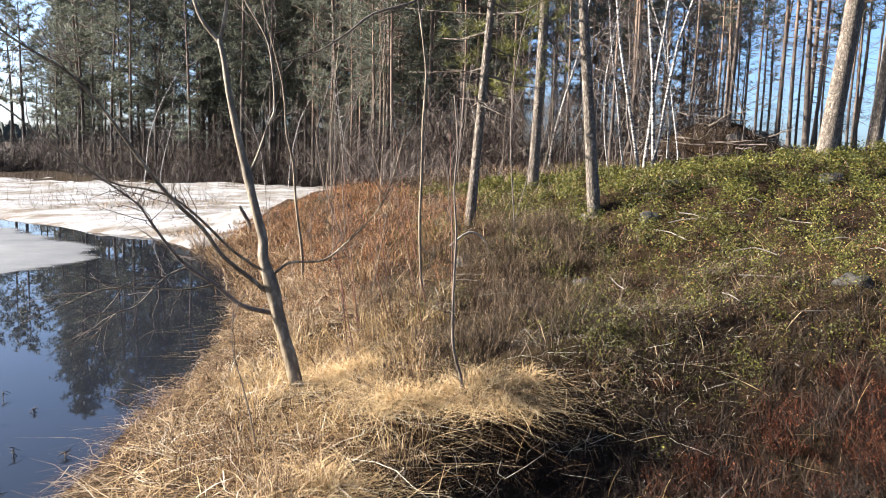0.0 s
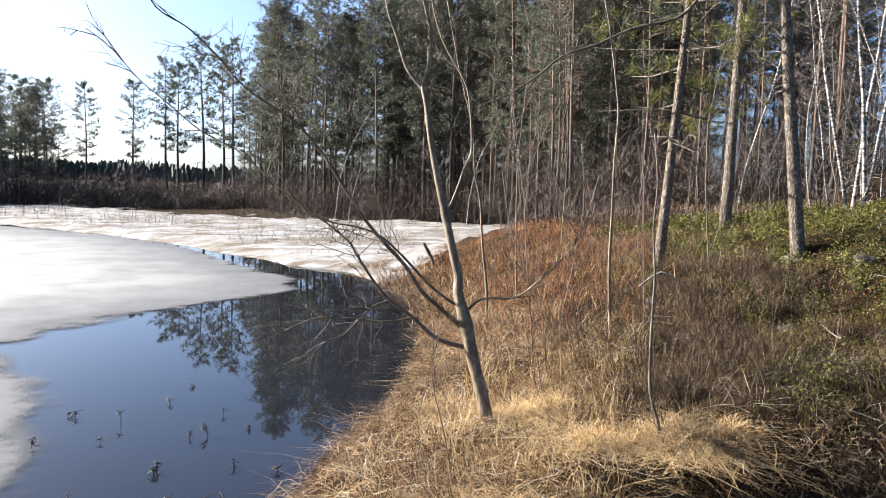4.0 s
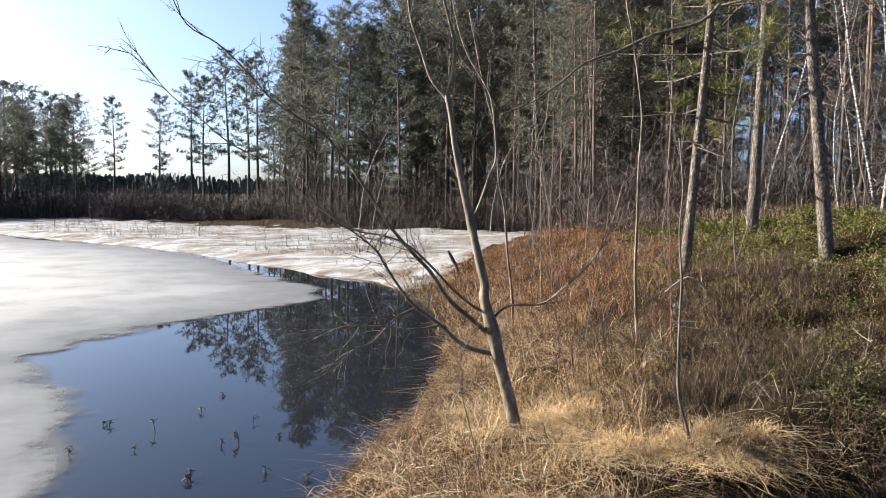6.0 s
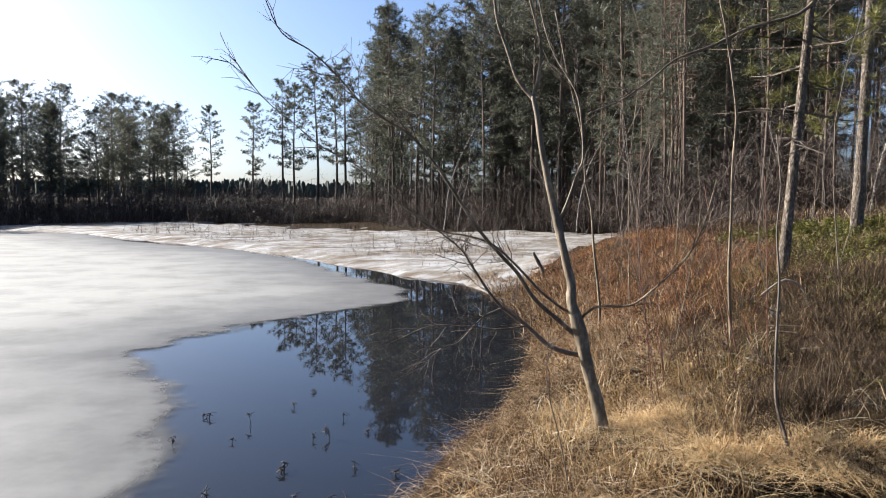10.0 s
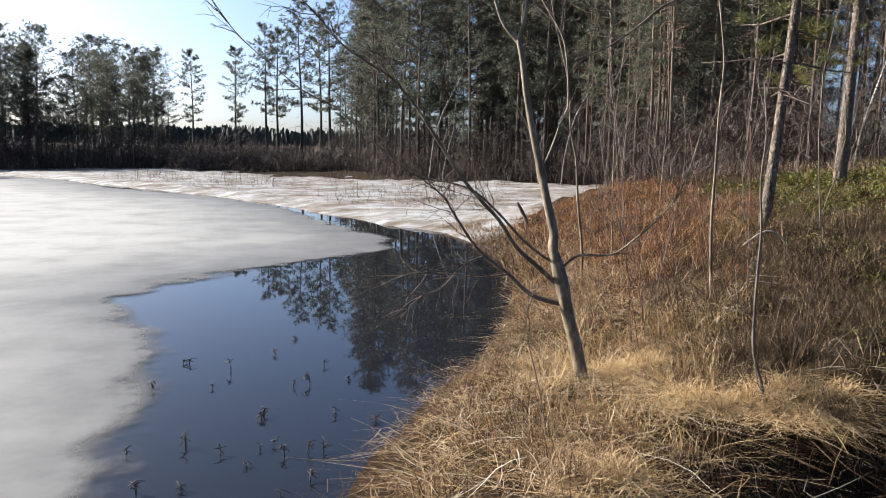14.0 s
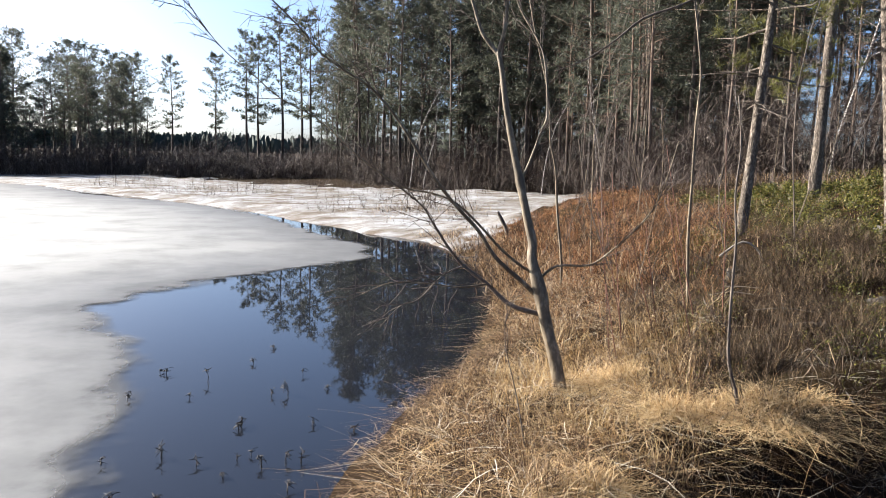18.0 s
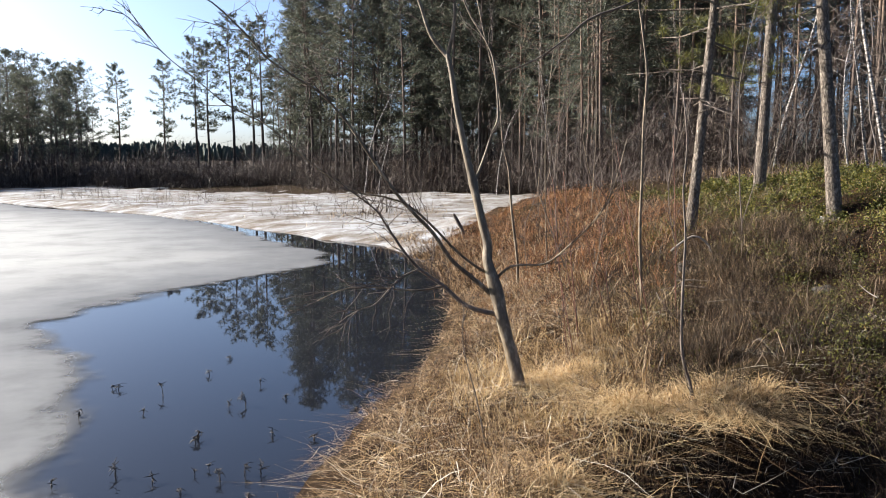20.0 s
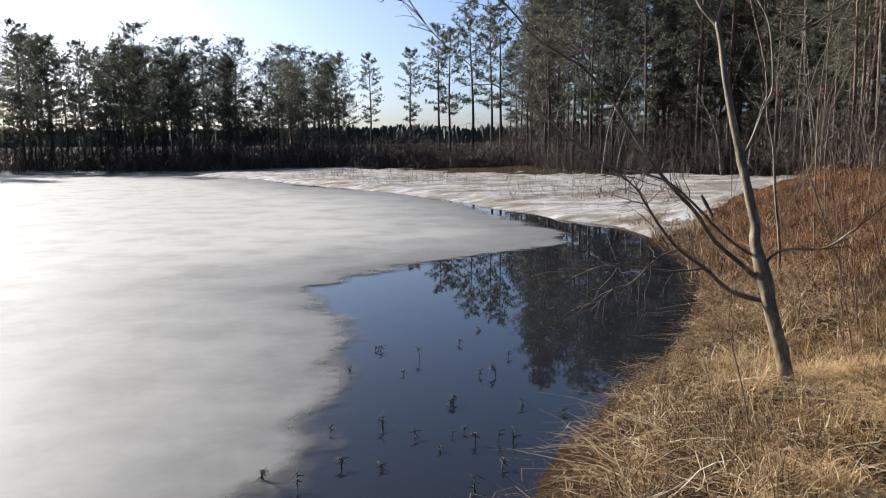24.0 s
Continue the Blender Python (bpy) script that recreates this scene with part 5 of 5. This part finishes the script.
blades("evergreen_twigs", b, rng.uniform(0.06, 0.19, n), rng.uniform(0.003, 0.006, n), lie(n, 0.7), DEAD_BROWN, 0.3, 2, "brown twigs between the evergreen shrubs", "shrub")
b = scatter(26000, 4.5, 22, 8, 34, lambda x, y, d: smooth(5, 8, d) * smooth(-1.5, -4, snow_side(x, y)) * (np.hypot((x - 13) / 3.2, (y - 15.9) / 3.0) > 1), 13)
n = len(b)
blades("hill_scrub", b, rng.uniform(0.12, 0.34, n), rng.uniform(0.006, 0.012, n), lie(n, 0.7), STRAW, 0.3, 2, "yellow-brown low scrub on top of the hill", "shrub")


# ---- brush along the forest edge ----
def brush(name, n, spot, tall, thick, seed, label, mat=TWIG):
    """Leafless bushes: each a fan of thin shoots."""
    g = np.random.default_rng(seed)
    x, y = spot(g, n)
    d = -inside(LAKE, x, y)
    ok = (d > 1.0)
    x, y = x[ok], y[ok]
    m = len(x)
    shoots = 9
    px, py = np.repeat(x, shoots) + g.normal(0, 0.25, m * shoots), np.repeat(y, shoots) + g.normal(0, 0.25, m * shoots)
    base = np.stack([px, py, height(px, py) - 0.05], -1)
    k = m * shoots
    clump = np.clip(0.6 + 0.45 * waves(x, y, 9, seed), 0.15, 1.2)
    l = np.repeat(g.uniform(0.35, 1.0, m) * clump, shoots) * g.uniform(0.35, 1.0, k) * tall
    a = g.uniform(0, 2 * math.pi, k)
    lean = np.stack([np.cos(a), np.sin(a)], -1) * g.uniform(0, 1.3, k)[:, None]
    blades(name, base, l, thick * g.uniform(0.6, 1.3, k), lean, mat, 0.3, 3, label, "bushes")


def edge_of_forest(g, n):
    b = g.uniform(-10, 25, n)
    d = np.interp(b, [-10, -6, 0, 5, 10, 13.5, 25], [54, 43, 37.5, 36.5, 34.5, 25, 23]) + 20 * g.uniform(0, 1, n) ** 1.5
    return np.sin(np.radians(b)) * d, np.cos(np.radians(b)) * d


def ring(b0, b1, d0, d1):
    def spot(g, n):
        b, d = np.radians(g.uniform(b0, b1, n)), g.uniform(d0, d1, n)
        return np.sin(b) * d, np.cos(b) * d
    return spot


brush("shore_brush", 4600, ring(-64, -17, 53, 72), 4.2, 0.036, 61, "dense dark leafless thicket on the far shore")
brush("back_brush", 1500, ring(-64, -9, 80, 130), 4.6, 0.08, 66, "grey leafless thicket behind the far shore")
brush("edge_brush", 2200, ring(-21, -7, 52, 74), 2.6, 0.03, 62, "brown leafless bushes at the forest edge")
brush("forest_brush", 2300, edge_of_forest, 2.8, 0.015, 63, "brown leafless undergrowth below the forest")
brush("slope_brush", 700, ring(14, 36, 16, 32), 1.8, 0.012, 64, "thin leafless undergrowth among the trunks")
brush("knoll_brush", 420, lambda g, n: (g.normal(13, 1.7, n), g.normal(15.6, 1.3, n)), 1.1, 0.012, 69, "dark tangled brushwood on the wooded knoll")
brush("shore_tufts", 60, lambda g, n: (g.normal(-0.8, 1.1, n), g.normal(19.8, 0.8, n)), 0.9, 0.012, 67, "brown dry grass tufts in melting snow", STRAW)
brush("snow_tufts", 130, lambda g, n: (g.normal(-2.6, 1.9, n), g.normal(23.0, 1.0, n)), 0.9, 0.012, 68, "brown dry grass patch in the snow", STRAW)
brush("snow_twigs", 900, ring(-36, 4, 20, 46), 1.7, 0.012, 65, "low dry twigs poking out of the snow")


def thicket(name, n, spot, tall, size, seed, label):
    """The fine tangled twigs that fill a thicket."""
    g = np.random.default_rng(seed)
    x, y = spot(g, n)
    ok = -inside(LAKE, x, y) > 1.0
    x, y = x[ok], y[ok]
    top = tall * np.clip(0.62 + 0.38 * waves(x, y, 7, seed), 0.15, 1.15)
    c = np.stack([x, y, height(x, y) + top * g.uniform(0, 1, len(x)) ** 1.2], -1)
    m = len(c)
    lean = g.normal(0, 0.9, (m, 2))
    blades(name, c, size * g.uniform(0.5, 1.4, m), size * 0.045 * g.uniform(0.6, 1.5, m), lean, TWIG, 0.2, 1, label, "bushes", up=0.8)


thicket("shore_thicket", 42000, ring(-64, -15, 53, 66), 3.0, 0.8, 71, "tangled brown-grey twigs of the far shore thicket")
thicket("edge_thicket", 70000, edge_of_forest, 3.4, 0.5, 72, "tangled brown twigs of the undergrowth below the forest")
thicket("hill_thicket", 34000, ring(12, 38, 20, 46), 2.8, 0.5, 74, "tangled brown twigs between the trunks on the hill")
thicket("snow_shore_thicket", 12000, ring(-22, -7, 50, 62), 2.2, 0.6, 73, "tangled brown twigs of bushes behind the snow")


def far_woods():
    """A far wooded skyline: ragged conifer spires."""
    g = np.random.default_rng(9)
    n = 9000
    q, d = np.radians(g.uniform(-78, 78, n)), g.uniform(190, 270, n)
    x, y = np.sin(q) * d, np.cos(q) * d
    base = np.stack([x, y, height(x, y, False) - 1], -1)
    blades("far_woods", base, g.uniform(6.5, 8.4, n) * (0.8 + 0.2 * waves(x, y, 90, 4)), g.uniform(1.5, 3.2, n), g.normal(0, 0.03, (n, 2)), FAR_WOOD, 0.2, 3, "distant conifer woods beyond the lake", "woods")


far_woods()


# ---- stones and dead wood ----
def stone(x, y, sx, sy, sz, seed, label, mat=ROCK):
    bm = bmesh.new()
    bmesh.ops.create_icosphere(bm, subdivisions=3, radius=1)
    for v in bm.verts:
        k = 1 + 0.45 * noise.noise(v.co * 1.3 + Vector((seed, 0, 0))) + 0.22 * noise.noise(v.co * 3.1 + Vector((0, seed, 0))) + 0.07 * noise.noise(v.co * 9)
        v.co = Vector((v.co.x * sx * k, v.co.y * sy * k, v.co.z * sz * k))
    me = bpy.data.meshes.new("stone")
    bm.to_mesh(me)
    bm.free()
    me.materials.append(mat)
    me.polygons.foreach_set("use_smooth", [True] * len(me.polygons))
    ob = new("stone", me)
    ob.location = (x, y, zat(x, y) - sz * 0.2)
    ob.rotation_euler = (0, 0, seed * 1.7)
    return tagged(ob, label, "stone", "stones on the heath")


PALE = bark("pale_stone", [(0.3, (0.22, 0.20, 0.175)), (0.7, (0.44, 0.41, 0.37))], None, 12, (1, 1, 1), 0.004)
stone(4.13, 6.97, 0.07, 0.055, 0.07, 1, "small pale stone at the foot of a pine", PALE)
stone(5.44, 7.26, 0.13, 0.09, 0.06, 2, "dark mossy rock in the dwarf shrubs")
stone(6.67, 6.18, 0.14, 0.10, 0.08, 3, "dark lichen-covered rock in the dwarf shrubs")
stone(4.46, 6.25, 0.15, 0.10, 0.07, 4, "low dark rock half sunk in shrubs")
stone(3.20, 5.30, 0.11, 0.08, 0.06, 7, "dark hummock of rock among grey heath stems")
stone(4.35, 3.74, 0.12, 0.09, 0.07, 5, "weathered grey rock among heather")
stone(2.65, 6.53, 0.11, 0.09, 0.08, 6, "grey lichen-covered boulder below the pine")
for k in range(6):
    q = random.Random(900 + k)
    stone(13.0 + q.uniform(-2.1, 2.1), 15.9 + q.uniform(-1.8, 0.8), q.uniform(0.14, 0.28), q.uniform(0.14, 0.25), q.uniform(0.10, 0.18), 10 + k, "dark boulder half sunk on the wooded knoll")


def branch_pile(x, y, seed):
    """A heap of felled tops and branches, each branch a part."""
    q = random.Random(seed)
    t = thing("branch_pile", (0, 0, 0), "heap of grey felled branches on the wooded knoll", "branch pile")
    for _ in range(46):
        px, py = x + q.gauss(0, 1.3), y + q.gauss(0, 0.8)
        z = zat(px, py) + q.uniform(0.0, 0.5) * math.exp(-((px - x) / 1.6) ** 2)
        w, l = q.uniform(0, 6.28), q.uniform(0.5, 1.5)
        e = Vector((px + math.cos(w) * l, py + math.sin(w) * l, z + q.uniform(-0.18, 0.18) * l))
        b = Build()
        ln = bent((px, py, z), e, 3, 0.04, q.random())
        b.tube(ln, [0.022, 0.018, 0.012, 0.005], 5)
        for _ in range(3):
            f = ln[q.randint(1, 3)]
            b.tube([f, f + Vector((q.gauss(0, 1), q.gauss(0, 1), q.gauss(0.2, 0.6))) * 0.25], [0.009, 0.003], 3)
        part("branch", b, DARK_BARK, t)
    return t


branch_pile(12.2, 15.2, 5)


def stick(pts, r0, r1, mat, label, name="fallen_branch", category="branch"):
    b = Build()
    limb(b, pts, r0, r1, 7, 3, 0.25)
    return tagged(part(name, b, mat), label, category, "dead wood")


z = zat(2.62, 5.05)
stick([(2.40, 5.07, z + 0.05), (2.62, 5.05, z + 0.08), (2.88, 5.01, z + 0.06)], 0.020, 0.016, WOOD_GREY, "weathered grey log lying in dead stems")
z = zat(1.30, 15.0)
stick([(1.33, 15.0, z - 0.05), (1.28, 15.0, z + 0.15), (1.20, 15.0, z + 0.30), (1.10, 15.02, z + 0.48)], 0.05, 0.03, DARK_BARK, "broken dark stump leaning at the shore", "stump", "stump")
z = zat(2.78, 6.55)
stick([(2.46, 6.5, z + 0.11), (2.64, 6.46, z + 0.25), (2.78, 6.41, z + 0.16), (2.82, 6.37, z - 0.05)], 0.011, 0.007, WOOD_GREY, "bent bleached root below the pine")
q = random.Random(33)
for k in range(36):
    x, y = q.uniform(2.0, 5.5), q.uniform(2.6, 6.5)
    z = zat(x, y) + q.uniform(0.03, 0.15)
    a, l = q.uniform(0, 6.28), q.uniform(0.15, 0.45)
    stick([(x, y, z), (x + math.cos(a) * l * 0.5, y + math.sin(a) * l * 0.5, z + q.uniform(0, 0.05)), (x + math.cos(a) * l, y + math.sin(a) * l, z + q.uniform(-0.03, 0.06))], 0.005, 0.002, WOOD_GREY, "thin bleached twig lying in heather", "dead_twig")


# ---- dead water plants ----
STALK = plant("dead_water_plants", [(0.0, (0.010, 0.007, 0.005)), (1.0, (0.045, 0.032, 0.024))], 0.6, 0.0)


def water_plant(x, y, tall, seed):
    q = random.Random(seed)
    b = Build()
    for _ in range(q.choice((2, 3, 4, 5))):
        lx, ly, h = q.uniform(-0.5, 0.5) * tall, q.uniform(-0.5, 0.5) * tall, tall * q.uniform(0.5, 1)
        top = Vector((x + lx * 0.6, y + ly * 0.6, h))
        pts = [Vector((x + q.uniform(-0.02, 0.02), y + q.uniform(-0.02, 0.02), -0.08)), Vector((x, y, h * 0.5)), top]
        if q.random() < 0.6:
            pts.append(top + Vector((q.uniform(-0.05, 0.05), q.uniform(-0.05, 0.05), -h * q.uniform(0.1, 0.6))))
        limb(b, pts, 0.0026, 0.0014, 4, 3, 0.3)
        for _ in range(q.randint(1, 4)):
            c = pts[1].lerp(top, q.random())
            limb(b, [c, c + Vector((q.uniform(-0.04, 0.04), q.uniform(-0.04, 0.04), q.uniform(-0.03, 0.02)))], 0.0035, 0.0015, 4, 2, 0.3)
    return tagged(part("water_plant", b, STALK), "withered dark water plant poking out of the lake", "plant", "dead water plants")


for k, (x, y) in enumerate([(-2.33, 6.00), (-2.27, 5.98), (-1.86, 5.79), (-1.87, 5.38), (-2.30, 5.30), (-1.64, 6.35), (-1.58, 6.87), (-1.14, 6.03), (-1.27, 5.47), (-1.16, 5.53), (-0.88, 5.67), (-1.33, 4.77),
                            (-0.85, 4.88), (-0.56, 4.79), (-1.20, 4.27), (-1.13, 4.33), (-1.03, 4.18), (-0.90, 4.25), (-1.69, 3.66), (-1.47, 3.71), (-1.21, 4.02), (-1.33, 4.85), (-1.41, 4.17), (-1.66, 4.28),
                            (-0.81, 3.87), (-1.96, 4.14), (-0.81, 4.26), (-0.90, 3.56), (-1.82, 3.37), (-2.05, 3.41)]):
    water_plant(x, y, 0.11 if k % 7 == 2 else 0.04 + 0.04 * ((k * 37) % 10) / 10 if k < 26 else 0.09, 700 + k)
